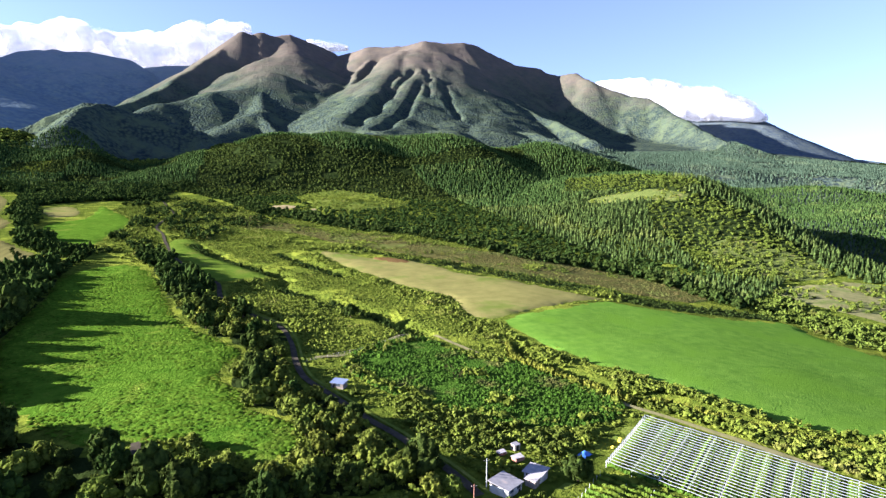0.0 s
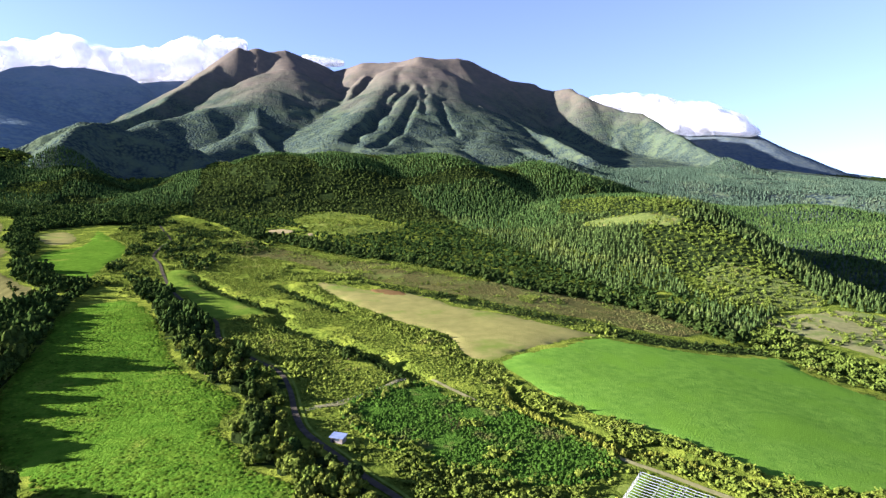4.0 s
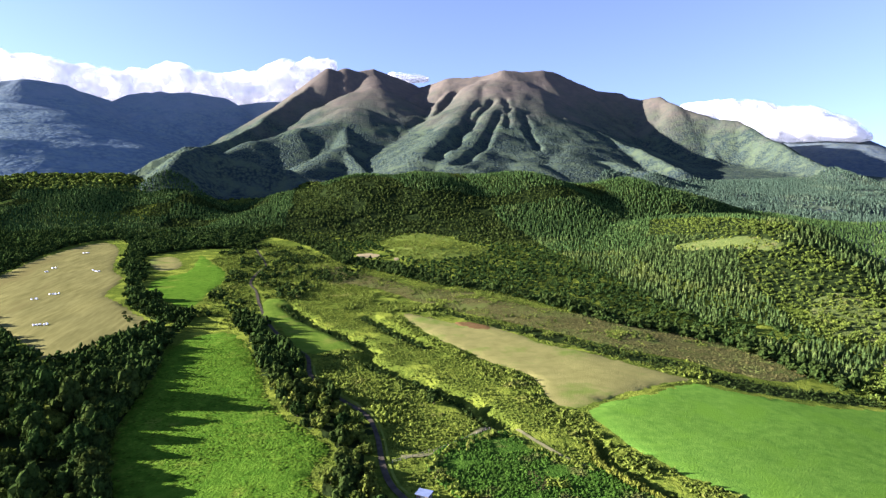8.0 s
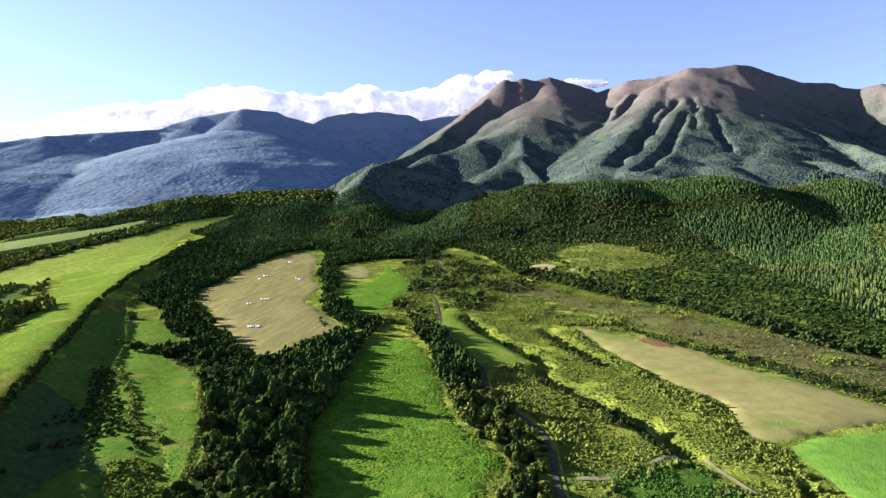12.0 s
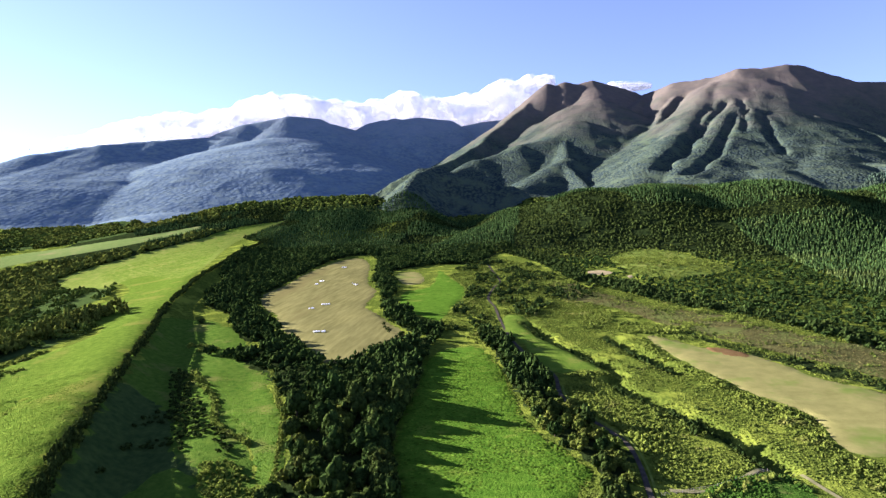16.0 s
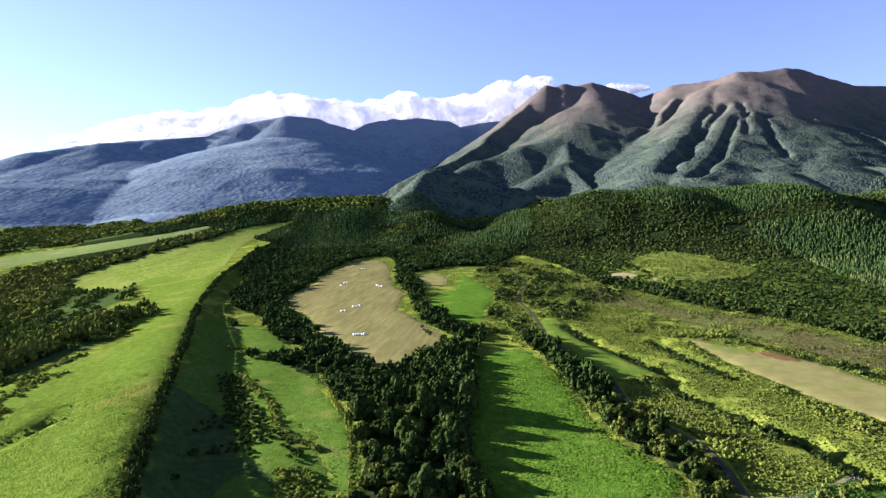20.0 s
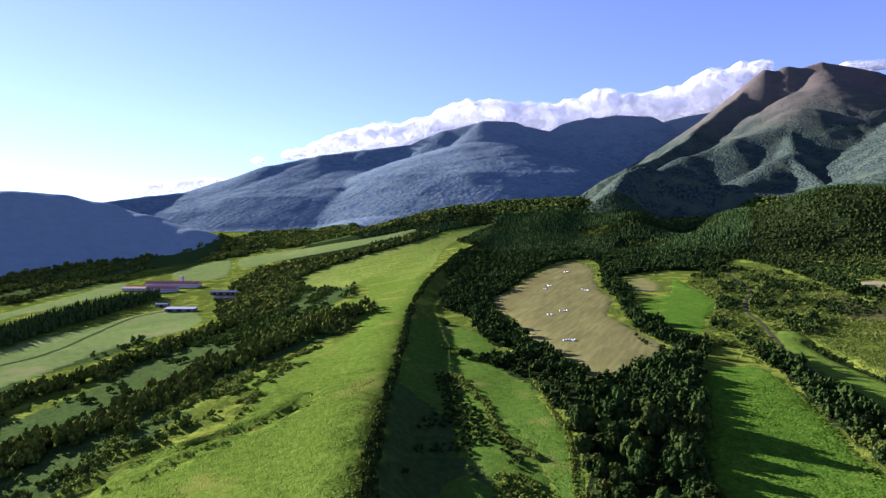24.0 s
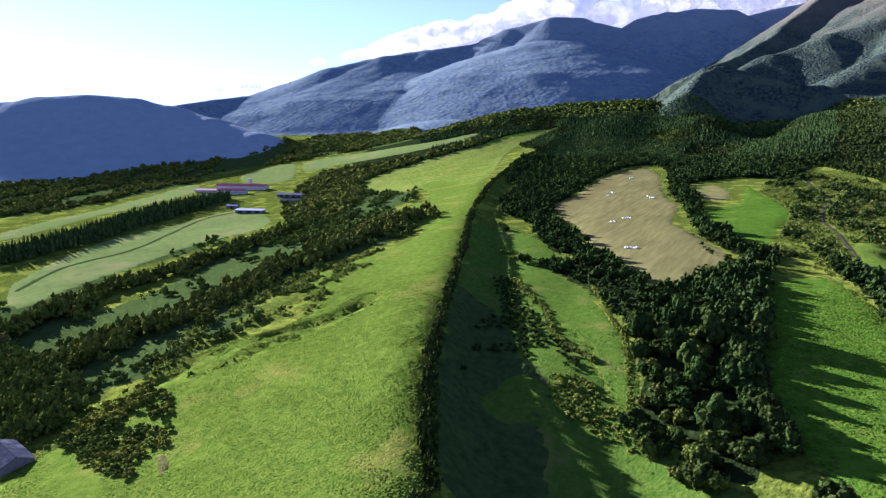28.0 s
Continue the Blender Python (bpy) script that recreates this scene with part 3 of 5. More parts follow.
# Gullies cut into the peaks: depth, half width, line.
GULLIES = [
    (20, 20, [(881, 3259), (616, 2693), (418, 2205), (334, 2002)]),
    (18, 18, [(825, 2911), (598, 2346), (387, 1881)]),
    (15, 16, [(958, 2976), (802, 2306)]),
    (22, 22, [(787, 3711), (628, 3433)]),
    (22, 25, [(60, 4080), (69, 3800), (-19, 3600)]),
    (14, 14, [(735, 3085), (529, 2529)]),
    (14, 14, [(955, 3259), (791, 2650)]),
]
GROUPS = ["ground", "hill", "main", "far_left", "far_right", "near_left"]


def lattice(ix, iy):
    h = (ix.astype(np.int64) * 374761393 + iy.astype(np.int64) * 668265263) & 0x7FFFFFFF
    h = ((h ^ (h >> 13)) * 1274126177) & 0x7FFFFFFF
    return ((h ^ (h >> 16)) & 0xFFFF) / 65535.0


def wavy(x, y, size, seed=0):
    """Smooth noise from -1 to 1 with lumps of about that size."""
    u, v = np.asarray(x) / size + 37.7 * seed, np.asarray(y) / size - 11.3 * seed
    iu, iv = np.floor(u), np.floor(v)
    a, b = u - iu, v - iv
    a, b = a * a * (3 - 2 * a), b * b * (3 - 2 * b)
    top = lattice(iu, iv) * (1 - a) + lattice(iu + 1, iv) * a
    low = lattice(iu, iv + 1) * (1 - a) + lattice(iu + 1, iv + 1) * a
    return 2 * (top * (1 - b) + low * b) - 1


def along(x, y, line):
    """The distance of (x, y) from a line of (x, y, ...) points, and the line's further values at the nearest place."""
    best, vals = np.full(x.shape, 1e9), None
    for p, q in zip(line[:-1], line[1:]):
        dx, dy = q[0] - p[0], q[1] - p[1]
        s = np.clip(((x - p[0]) * dx + (y - p[1]) * dy) / (dx * dx + dy * dy), 0, 1)
        d = np.hypot(x - p[0] - s * dx, y - p[1] - s * dy)
        v = p[2] + s * (q[2] - p[2]) if len(p) > 2 else s
        vals = v if vals is None else np.where(d < best, v, vals)
        best = np.minimum(best, d)
    return best, vals


def sat(v):
    v = np.clip(v, 0, 1)
    return v * v * (3 - 2 * v)


def hedge_x(y):
    """Where the hedge on the long ridge runs."""
    return np.interp(y, HEDGE_Y, HEDGE_X)


def plain(x, y):
    """The sloping plateau with its hollows, before the hills."""
    up = np.clip(y, -600, 1750)
    z = -19 + .078 * up + .00006 * np.maximum(0, up - 800) ** 2 - .02 * np.maximum(0, y - 1750)
    z = z - 16 * sat((x - 150) / 220) * (1 - sat((y - 350) / 500)) - 55 * sat((x - 480) / 420) * (1 - sat((y - 1000) / 700))
    z = z - 30 * sat((-x - 500) / 600) * sat((y - 1300) / 500)
    side = x - hedge_x(y)
    z = z + 7 * np.exp(-(side / np.where(side > 0, 15, 40)) ** 2) * sat((y + 200) / 300)
    z = z - ((10.5 - 3 * sat((y - 300) / 70)) * np.exp(-((side - 30) / 27) ** 2) + 4 * np.exp(-((side - 88) / 36) ** 2)) * sat((y - 60) / 100) * (1 - sat((y - 440) / 150))
    z = z - 34 * sat((-side - 25) / 330) * (1 - .5 * sat((y - 800) / 600))
    z = z - 17 * np.exp(-((side - 80) / 52) ** 2) * (1 - .85 * sat((y - 190) / 130))
    z = z + 13 * np.exp(-((x - 130) ** 2 + (y - 850) ** 2) / 110 ** 2)
    return z + 1.2 * wavy(x, y, 120, 1) + .5 * wavy(x, y, 40, 2) + .3 * wavy(x, y, 21, 7)


def land(x, y, which=False):
    """The height of the land, and with which the number of the group that it belongs to."""
    x, y = np.broadcast_arrays(np.asarray(x, float), np.asarray(y, float))
    low = plain(x, y)
    top, group = np.full(x.shape, -1e9), np.zeros(x.shape, int)
    distant = np.hypot(x, y) > 1000
    # Ribs and gullies bend the lines along which the slopes are read.
    bend = 14 * wavy(x, y, 210, 15) + 5 * wavy(x, y, 90, 16), 14 * wavy(x, y, 210, 17) + 5 * wavy(x, y, 90, 18)
    for name, steep, reach, rounded, line in CRESTS:
        if name in ("hill", "near_left"):
            some = np.ones(x.shape, bool)
            bx, by = x[some], y[some]
        elif distant.any():
            some, bx, by = distant, (x + bend[0])[distant], (y + bend[1])[distant]
        else:
            continue
        best, kind = top[some], group[some]
        for p, q in zip(line[:-1], line[1:]):
            d, z = along(bx, by, (p, q))
            d = np.sqrt(d * d + rounded * rounded) - rounded
            v = z - steep * reach * np.log1p(d / reach) - .1 * d - .12 * np.maximum(0, d - 900)
            kind = np.where(v > best, GROUPS.index(name), kind)
            best = np.maximum(v, best)
        top[some], group[some] = best, kind
    # The smooth apron below the crags of the main mountain.
    d, z = along(x, y, CRESTS[0][4] + CRESTS[1][4][1:9])
    apron = np.minimum(228 + .16 * (1700 - d), z - .2 * d) - 150 * sat((-x - 300) / 500)
    group = np.where(apron > top, 2, group)
    top = np.maximum(apron, top) + 12 * np.log1p(np.exp(-np.abs(apron - top) / 12))
    k = 10.0
    z = np.maximum(low, top) + k * np.log1p(np.exp(-np.abs(low - top) / k))
    up = np.maximum(0, z - low)
    rough = sat(up / 220) * sat((np.hypot(x, y) - 1100) / 700)
    rough = rough * np.where(group >= 3, .35, 1.0)
    fold = 1 - np.abs(wavy(x, y, 210, 3)) * 1.6
    z = z + rough * (2.5 * fold + 3 * (1 - 1.6 * np.abs(wavy(x, y, 85, 4))) + 1.6 * (1 - 1.6 * np.abs(wavy(x, y, 36, 5))) - 7)
    r = np.hypot(x, y)
    z = z + 26 * wavy(x + .2 * y, y * .45, 115, 6) * sat((r - 1030) / 260) * (1 - sat((r - 1750) / 350)) * sat((x + 620) / 200)
    z = z - 52 * np.exp(-((x - 715 - .12 * (y - 600)) / 105) ** 2) * sat((y - 330) / 160) * (1 - sat((y - 900) / 250))
    if distant.any():
        for depth, wide, line in GULLIES:
            z = z - depth * np.exp(-(along(x + bend[0], y + bend[1], line)[0] / wide) ** 2)
    for depth, wide, line in DITCHES:
        d, _ = along(x, y, line)
        z = z - depth * np.exp(-(d / wide) ** 2)
    return (z, np.where(top > low + 2, group, 0)) if which else z

# ---- ground and mountains: one sheet of quads, parted along its own seams ----
def mesh_of(name, verts, faces, mat, smooth=True):
    me = bpy.data.meshes.new(name)
    verts, faces = np.asarray(verts, np.float32), np.asarray(faces, np.int32)
    k = faces.shape[1]
    me.vertices.add(len(verts)), me.loops.add(faces.size), me.polygons.add(len(faces))
    me.vertices.foreach_set("co", verts.ravel())
    me.loops.foreach_set("vertex_index", faces.ravel())
    me.polygons.foreach_set("loop_start", np.arange(0, faces.size, k, dtype=np.int32))
    me.polygons.foreach_set("use_smooth", np.full(len(faces), smooth))
    me.update(calc_edges=True)
    me.materials.append(mat)
    return me


def sub_mesh(verts, faces):
    used = np.unique(faces)
    back = np.full(len(verts), -1)
    back[used] = np.arange(len(used))
    return verts[used], back[faces]


AZ = np.r_[np.arange(-180, -60, 4.0), np.arange(-60, 74, .22), np.arange(74, 180, 4.0)]
RAD = np.r_[0.004, 40, 70, np.geomspace(90, 1600, 190), np.geomspace(1610, 4960, 250)]
GA, GR = np.meshgrid(np.radians(AZ), RAD, indexing="ij")
GX, GY = -40 - np.sin(GA) * GR, np.cos(GA) * GR
GZ, GG = land(GX, GY, True)
RIM = sat((GR - 4700) / 250)
GZ = GZ * (1 - RIM) + np.minimum(GZ, 80) * RIM
NA, NR = GX.shape
IDX = np.arange(NA * NR).reshape(NA, NR)
NXT = np.roll(IDX, -1, 0)
QUADS = np.stack([IDX[:, :-1], IDX[:, 1:], NXT[:, 1:], NXT[:, :-1]], -1).reshape(-1, 4)
GV = np.stack([GX, GY, GZ], -1).reshape(-1, 3)
QG = GG.reshape(-1)[QUADS[:, 0]]
QG = np.where((QG == 0) & (GR.reshape(-1)[QUADS[:, 0]] > 1150) & (GX.reshape(-1)[QUADS[:, 0]] > -350), 1, QG)
QG = np.where((QG == 1) & (GR.reshape(-1)[QUADS[:, 0]] > 2300) & (GX.reshape(-1)[QUADS[:, 0]] > 0), 2, QG)
QG = np.where((QG == 4) & (GZ.reshape(-1)[QUADS[:, 0]] < 300), 1, QG)
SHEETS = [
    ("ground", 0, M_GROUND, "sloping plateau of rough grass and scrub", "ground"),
    ("foothill", 1, M_SHADE_FLOOR, "dark wooded foothills below the mountains", "hill"),
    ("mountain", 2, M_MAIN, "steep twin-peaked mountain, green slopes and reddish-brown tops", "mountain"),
    ("far_mountain", 3, M_FAR_HAZE, "hazy flat-topped mountain range under clouds", "mountain"),
    ("far_mountain", 4, M_EAST_HAZE, "pale distant mountain slope with a cloud cap", "mountain"),
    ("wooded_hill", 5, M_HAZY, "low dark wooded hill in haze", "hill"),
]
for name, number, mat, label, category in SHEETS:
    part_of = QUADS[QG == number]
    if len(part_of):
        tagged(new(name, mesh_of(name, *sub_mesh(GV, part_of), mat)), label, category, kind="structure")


# ---- fields: sheets laid over the ground ----
def rounded(line, closed=True, step=5.0, shake=0.0):
    """A smooth curve through the points, in steps of about that many metres."""
    pts, out = [np.array(p[:2], float) for p in line], []
    n = len(pts)
    for i in range(n if closed else n - 1):
        a, b, c, d = (pts[(i + k) % n] if closed else pts[min(max(i + k, 0), n - 1)] for k in (-1, 0, 1, 2))
        m = max(1, int(np.hypot(*(c - b)) / step))
        for s in np.arange(m) / m:
            out.append(.5 * (2 * b + (c - a) * s + (2 * a - 5 * b + 4 * c - d) * s * s + (3 * b - a - 3 * c + d) * s ** 3))
    if not closed:
        out.append(pts[-1])
    out = np.array(out)
    if shake:
        out = out + shake * np.stack([wavy(out[:, 0], out[:, 1], 7, 8), wavy(out[:, 0], out[:, 1], 7, 9)], -1)
    return out


def inside(x, y, poly):
    x, y, poly = np.asarray(x, float), np.asarray(y, float), np.asarray(poly, float)
    hit = np.zeros(x.shape, bool)
    for (ax, ay), (bx, by) in zip(poly, np.roll(poly, -1, 0)):
        if ay != by:
            hit ^= ((ay > y) != (by > y)) & (x < (bx - ax) * (y - ay) / (by - ay) + ax)
    return hit


def field(name, line, mat, label, category="field", lift=.35, grid=7.0, shake=1.2):
    edge = rounded(line, step=5, shake=shake)
    lo, hi = edge.min(0), edge.max(0)
    gx, gy = np.meshgrid(np.arange(lo[0], hi[0], grid), np.arange(lo[1], hi[1], grid))
    gx, gy = gx.ravel(), gy.ravel() + .37 * grid * (np.arange(gx.size) % 2)
    keep = inside(gx, gy, edge)
    pts = [Vector(p) for p in edge] + [Vector((a, b)) for a, b in zip(gx[keep], gy[keep])]
    v, _, f, *_ = geometry.delaunay_2d_cdt(pts, [], [list(range(len(edge)))], 1, 1e-4)
    xy = np.array([tuple(p) for p in v])
    z = land(xy[:, 0], xy[:, 1]) + np.where(np.arange(len(xy)) < len(edge), -.2, lift)
    return tagged(new(name, mesh_of(name, np.c_[xy, z], np.array([t for t in f if len(t) == 3]), mat)), label, category, kind="structure")


def strip(name, line, width, mat, label, category, lift=.3, step=4.0):
    c = rounded(line, False, step)
    g = np.gradient(c, axis=0)
    n = np.stack([-g[:, 1], g[:, 0]], -1) / np.hypot(g[:, 0], g[:, 1])[:, None]
    w = width * (1 + .25 * wavy(c[:, 0], c[:, 1], 17, 3))[:, None]
    rows = [c + n * w * k for k in (-.5, -.2, .2, .5)]
    v = np.concatenate([np.c_[r, land(r[:, 0], r[:, 1]) + lift] for r in rows])
    m = len(c)
    i = np.arange(m - 1)
    f = np.concatenate([np.stack([i + k * m, i + k * m + 1, i + (k + 1) * m + 1, i + (k + 1) * m], -1) for k in range(3)])
    return tagged(new(name, mesh_of(name, v, f, mat)), label, category, kind="structure")


FIELDS = [
    (PASTURE, M_PASTURE, "green pasture with long tree shadows across it"),
    (UPPER_MEADOW, M_MOWN, "yellow-green mown meadow beside the track"),
    (BROWN_FIELD, M_STUBBLE, "pale brown stubble field"),
    (GREEN_FIELD, M_BRIGHT, "smooth bright green crop field"),
    (HAY_FIELD, M_HAY, "mown tan hay field dotted with white bales"),
    (SMALL_FIELD, M_PASTURE, "small bright green pasture among trees"),
    (ROUND_FIELD, M_STUBBLE, "small pale round clearing among trees"),
    (HOLLOW_MEADOW, M_HOLLOW, "curved green meadow strip in a hollow"),
    (RIDGE_MEADOW, M_RIDGE, "long bright green meadow on the ridge"),
    (CLOVER_PLOT, M_CLOVER, "dark green overgrown plot with a brown patch"),
    (MOOR, M_MOOR, "brownish strip of moor scrub"),
    (HILL_CLEARING, M_OPEN_SLOPE, "light green clearing on the wooded hill"),
    (KNOLL_CLEARING, M_MEADOW, "yellowish grassy knoll among woods"),
    (WEST_FIELD, M_HAZED_FIELD, "pale green field in the western valley"),
    (FAR_FIELD_A, M_HAZED_FIELD, "narrow light green field between woods"),
    (FAR_FIELD_B, M_HAZED_FIELD, "light green field behind the farm"),
    (FAR_FIELD_C, M_HAZED_FIELD, "narrow hazy green field strip"),
    (BANK_FIELD, M_MEADOW, "dry yellow-green upper meadow"),
    (SAND_A, M_SAND, "bare sandy cut on the knoll"),
    (SAND_B, M_SAND, "small patch of bare sand on the knoll"),
    (EAST_FLAT, M_DRY, "pale dry flat at the foot of the hill"),
    (HILL_SCRUB, M_OPEN_SLOPE, "sunny open scrub slope at the end of the hill"),
    (GRASS_YARD, M_MEADOW, "mown grass yard beside the trellis rows"),
]
for line, mat, label in FIELDS:
    field("field", line, mat, label, lift=.5 if line is BROWN_FIELD else .35)
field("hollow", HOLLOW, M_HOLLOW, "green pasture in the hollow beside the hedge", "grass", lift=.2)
for line in (VALLEY_WOOD, VALLEY_ROW, FAR_WOOD_WEST):
    field("wood_floor", line, M_SHADED_GRASS, "grass among the valley woods with shade in its colour", "ground", lift=.15, grid=14)
# Dark sheets under the woods, coloured for the shade between the trees.
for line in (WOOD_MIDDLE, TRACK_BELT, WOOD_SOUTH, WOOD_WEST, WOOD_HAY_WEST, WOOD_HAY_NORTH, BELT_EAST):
    field("wood_floor", line, M_SHADE_FLOOR, "wood floor of leaf litter with tree shade in its colour", "ground", lift=.15)
# A dark sheet laid where the ridge hedge shades the hollow.
HEDGE_SHADE = [(-190, 165), (-224, 226), (-262, 300), (-280, 345), (-240, 330), (-203, 279), (-180, 262), (-172, 235), (-150, 190), (-140, 150)]
field("glade", HEDGE_SHADE, M_SHADED_GRASS, "dark grass sheet painted for the ridge hedge's shade", "grass", lift=.8)
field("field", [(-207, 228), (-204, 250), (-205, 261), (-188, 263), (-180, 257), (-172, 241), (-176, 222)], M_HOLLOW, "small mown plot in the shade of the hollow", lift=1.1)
field("bare_patch", BROWN_WEEDS, M_MOOR, "brown withered weeds in the green plot", "weeds", lift=.5, grid=3, shake=2.5)
field("bare_patch", RED_PATCH, M_RED_EARTH, "reddish bare earth at the field's edge", "earth", lift=.6, grid=3)
field("bare_patch", EARTH_BANK, M_MOOR, "slumped bare earth on the bank above the barn", "earth", lift=.6, grid=3)
strip("lane", WEST_LANE, 4, M_HEDGE_LINE, "dark hedge-lined lane across the valley field", "lane", lift=.7)
strip("track", TRACK, 2.4, M_TRACK, "dark farm track winding through scrub", "track")
verge = rounded(TRACK, False, 6)
side = np.gradient(verge, axis=0)
side = np.stack([side[:, 1], -side[:, 0]], -1) / np.hypot(side[:, 0], side[:, 1])[:, None]
strip("verge", [tuple(p) for p in verge[:38] + 2.7 * side[:38]], 1.1, M_MEADOW, "pale grass verge along the track", "verge", lift=.25)
strip("track", SOUTH_TRACK, 2.6, M_TRACK, "dark lane between trees", "track")
strip("footpath", GRASS_PATH, 2.4, M_PATH, "pale grassy path along the plot", "path")

# ---- plants ----
RNG = np.random.default_rng(7)
PHI = (1 + 5 ** .5) / 2
ICO_V = np.array([(-1, PHI, 0), (1, PHI, 0), (-1, -PHI, 0), (1, -PHI, 0), (0, -1, PHI), (0, 1, PHI), (0, -1, -PHI), (0, 1, -PHI), (PHI, 0, -1), (PHI, 0, 1), (-PHI, 0, -1), (-PHI, 0, 1)]) / math.hypot(1, PHI)
ICO_F = np.array([(0, 11, 5), (0, 5, 1), (0, 1, 7), (0, 7, 10), (0, 10, 11), (1, 5, 9), (5, 11, 4), (11, 10, 2), (10, 7, 6), (7, 1, 8), (3, 9, 4), (3, 4, 2), (3, 2, 6), (3, 6, 8), (3, 8, 9), (4, 9, 5), (2, 4, 11), (6, 2, 10), (8, 6, 7), (9, 8, 1)])


def joined(pieces):
    vs, fs, k = [], [], 0
    for v, f in pieces:
        vs.append(v), fs.append(f + k)
        k += len(v)
    return np.concatenate(vs), np.concatenate(fs)


def clump(r, rough=.3):
    """One leafy clump: a crooked ball of twenty faces."""
    return ICO_V * (r * (1 + rough * RNG.uniform(-1, 1, (12, 1)))), ICO_F


OCTA_V = np.array([(1, 0, 0), (0, 1, 0), (-1, 0, 0), (0, -1, 0), (0, 0, 1), (0, 0, -1)], float)
OCTA_F = np.array([(0, 1, 4), (1, 2, 4), (2, 3, 4), (3, 0, 4), (1, 0, 5), (2, 1, 5), (3, 2, 5), (0, 3, 5)])


def bush(count, leaves=0, flat=.8):
    """A low bush, or a far crown: a few crooked eight-sided clumps and loose sprays."""
    out = []
    for i in range(count):
        a = i * 2.4 + RNG.uniform(0, 6)
        v = OCTA_V * (RNG.uniform(.6, .9) * (1 + .35 * RNG.uniform(-1, 1, (6, 1)))) @ np.array(Matrix.Rotation(RNG.uniform(0, 6), 3, "Z") @ Matrix.Rotation(.5, 3, "X"))
        v, off = (v, .4 * (count > 1)) if count < 5 else (v * .62, RNG.uniform(.2, .75))
        out.append((v * (1, 1, flat) + (off * math.cos(a), off * math.sin(a), flat * (RNG.uniform(.3, .8) if count < 5 else RNG.uniform(.2, .5) + .6 * (.75 - off))), OCTA_F))
    for k in range(leaves):
        out.append((RNG.normal(0, .5, 3) * (1, 1, .5) + (0, 0, flat * .8) + RNG.normal(0, .22, (3, 3)), np.array([(0, 1, 2)])))
    return joined(out)


def dome(count, leaves, tall=1.0, fine=True):
    """A rounded crown of three to five lobes, each a dark core under many small leafy clumps, one metre wide to each side."""
    out, shape, faces = [], ICO_V if fine else OCTA_V, ICO_F if fine else OCTA_F
    lobes = [(np.array((0, 0, .62)), .5)]
    for k in range(4 if fine else 3):
        a, r = k * (1.57 if fine else 2.09) + RNG.uniform(-.4, .4), RNG.uniform(.38, .52)
        lobes.append((np.array((r * math.cos(a), r * math.sin(a), RNG.uniform(.34, .56))), RNG.uniform(.34, .46)))
    for c, r in lobes[:5 if fine else 2]:
        out.append((shape * r * .86 * (1, 1, .9) + c, faces))
    for i in range(count):
        c, r = lobes[i % len(lobes)]
        d = np.array(Vector((RNG.normal(), RNG.normal(), RNG.normal() * .8 + .35)).normalized())
        size = r * RNG.uniform(.3, .52) * (1 if fine else 1.35)
        turn = np.array(Matrix.Rotation(RNG.uniform(0, 6), 3, "Z") @ Matrix.Rotation(RNG.uniform(0, 1), 3, "X"))
        out.append(((shape * (size * (1 + .3 * RNG.uniform(-1, 1, (len(shape), 1))))) @ turn + c + d * r * RNG.uniform(.72, .98), faces))
    base = joined(out)[0]
    for p in base[RNG.integers(0, len(base), leaves)]:
        out.append((p + RNG.normal(0, .03, 3) + RNG.normal(0, .055 if fine else .1, (3, 3)), np.array([(0, 1, 2)])))
    v, f = joined(out)
    return v * (1, 1, tall), f


def conifer(tiers, sides):
    """A narrow cone of drooping tiers, two metres wide and five high."""
    out = []
    for i in range(tiers):
        z0, z1 = .5 + 4.2 * i / tiers, .5 + 4.2 * (i + 1.75) / tiers
        r = 1.0 * (1 - i / (tiers + .4))
        a = np.arange(sides) * 2 * math.pi / sides + i
        ring = np.c_[r * np.cos(a), r * np.sin(a), np.full(sides, z0)] * (1 + .22 * RNG.uniform(-1, 1, (sides, 1)) * (1, 1, .3))
        v = np.r_[ring, [(0, 0, min(z1, 5.0))]]
        k = np.arange(sides)
        out.append((v, np.stack([k, (k + 1) % sides, np.full(sides, sides)], -1)))
    return joined(out)


def sizes(pts, lo, hi, flat=.85):
    """Widths and heights that change from stand to stand as well as from tree to tree."""
    k = .5 + .3 * wavy(pts[:, 0], pts[:, 1], 34, 41) + RNG.uniform(-.4, .4, len(pts))
    w = lo + (hi - lo) * np.clip(k, 0, 1.2)
    return w, w * RNG.uniform(flat - .15, flat + .25, len(pts))


def scatter(name, kinds, pts, wide, tall, mat, label, category, kind="stuff", smooth=None):
    """Joins one mesh of plants: each point takes one of the kinds, turned at random."""
    vs, fs, base = [], [], 0
    pick, turn = RNG.integers(0, len(kinds), len(pts)), RNG.uniform(0, 6.283, len(pts))
    for k, (v, f) in enumerate(kinds):
        s = pick == k
        if not s.any():
            continue
        c, d = np.cos(turn[s])[:, None], np.sin(turn[s])[:, None]
        x, y = v[None, :, 0] * wide[s, None], v[None, :, 1] * wide[s, None]
        w = np.stack([c * x - d * y, d * x + c * y, v[None, :, 2] * tall[s, None]], -1) + pts[s, None, :]
        vs.append(w.reshape(-1, 3))
        fs.append((f[None] + (np.arange(s.sum()) * len(v))[:, None, None] + base).reshape(-1, 3))
        base += len(v) * s.sum()
    return tagged(new(name, mesh_of(name, np.concatenate(vs), np.concatenate(fs), mat, bool(smooth))), label, category, kind=kind)


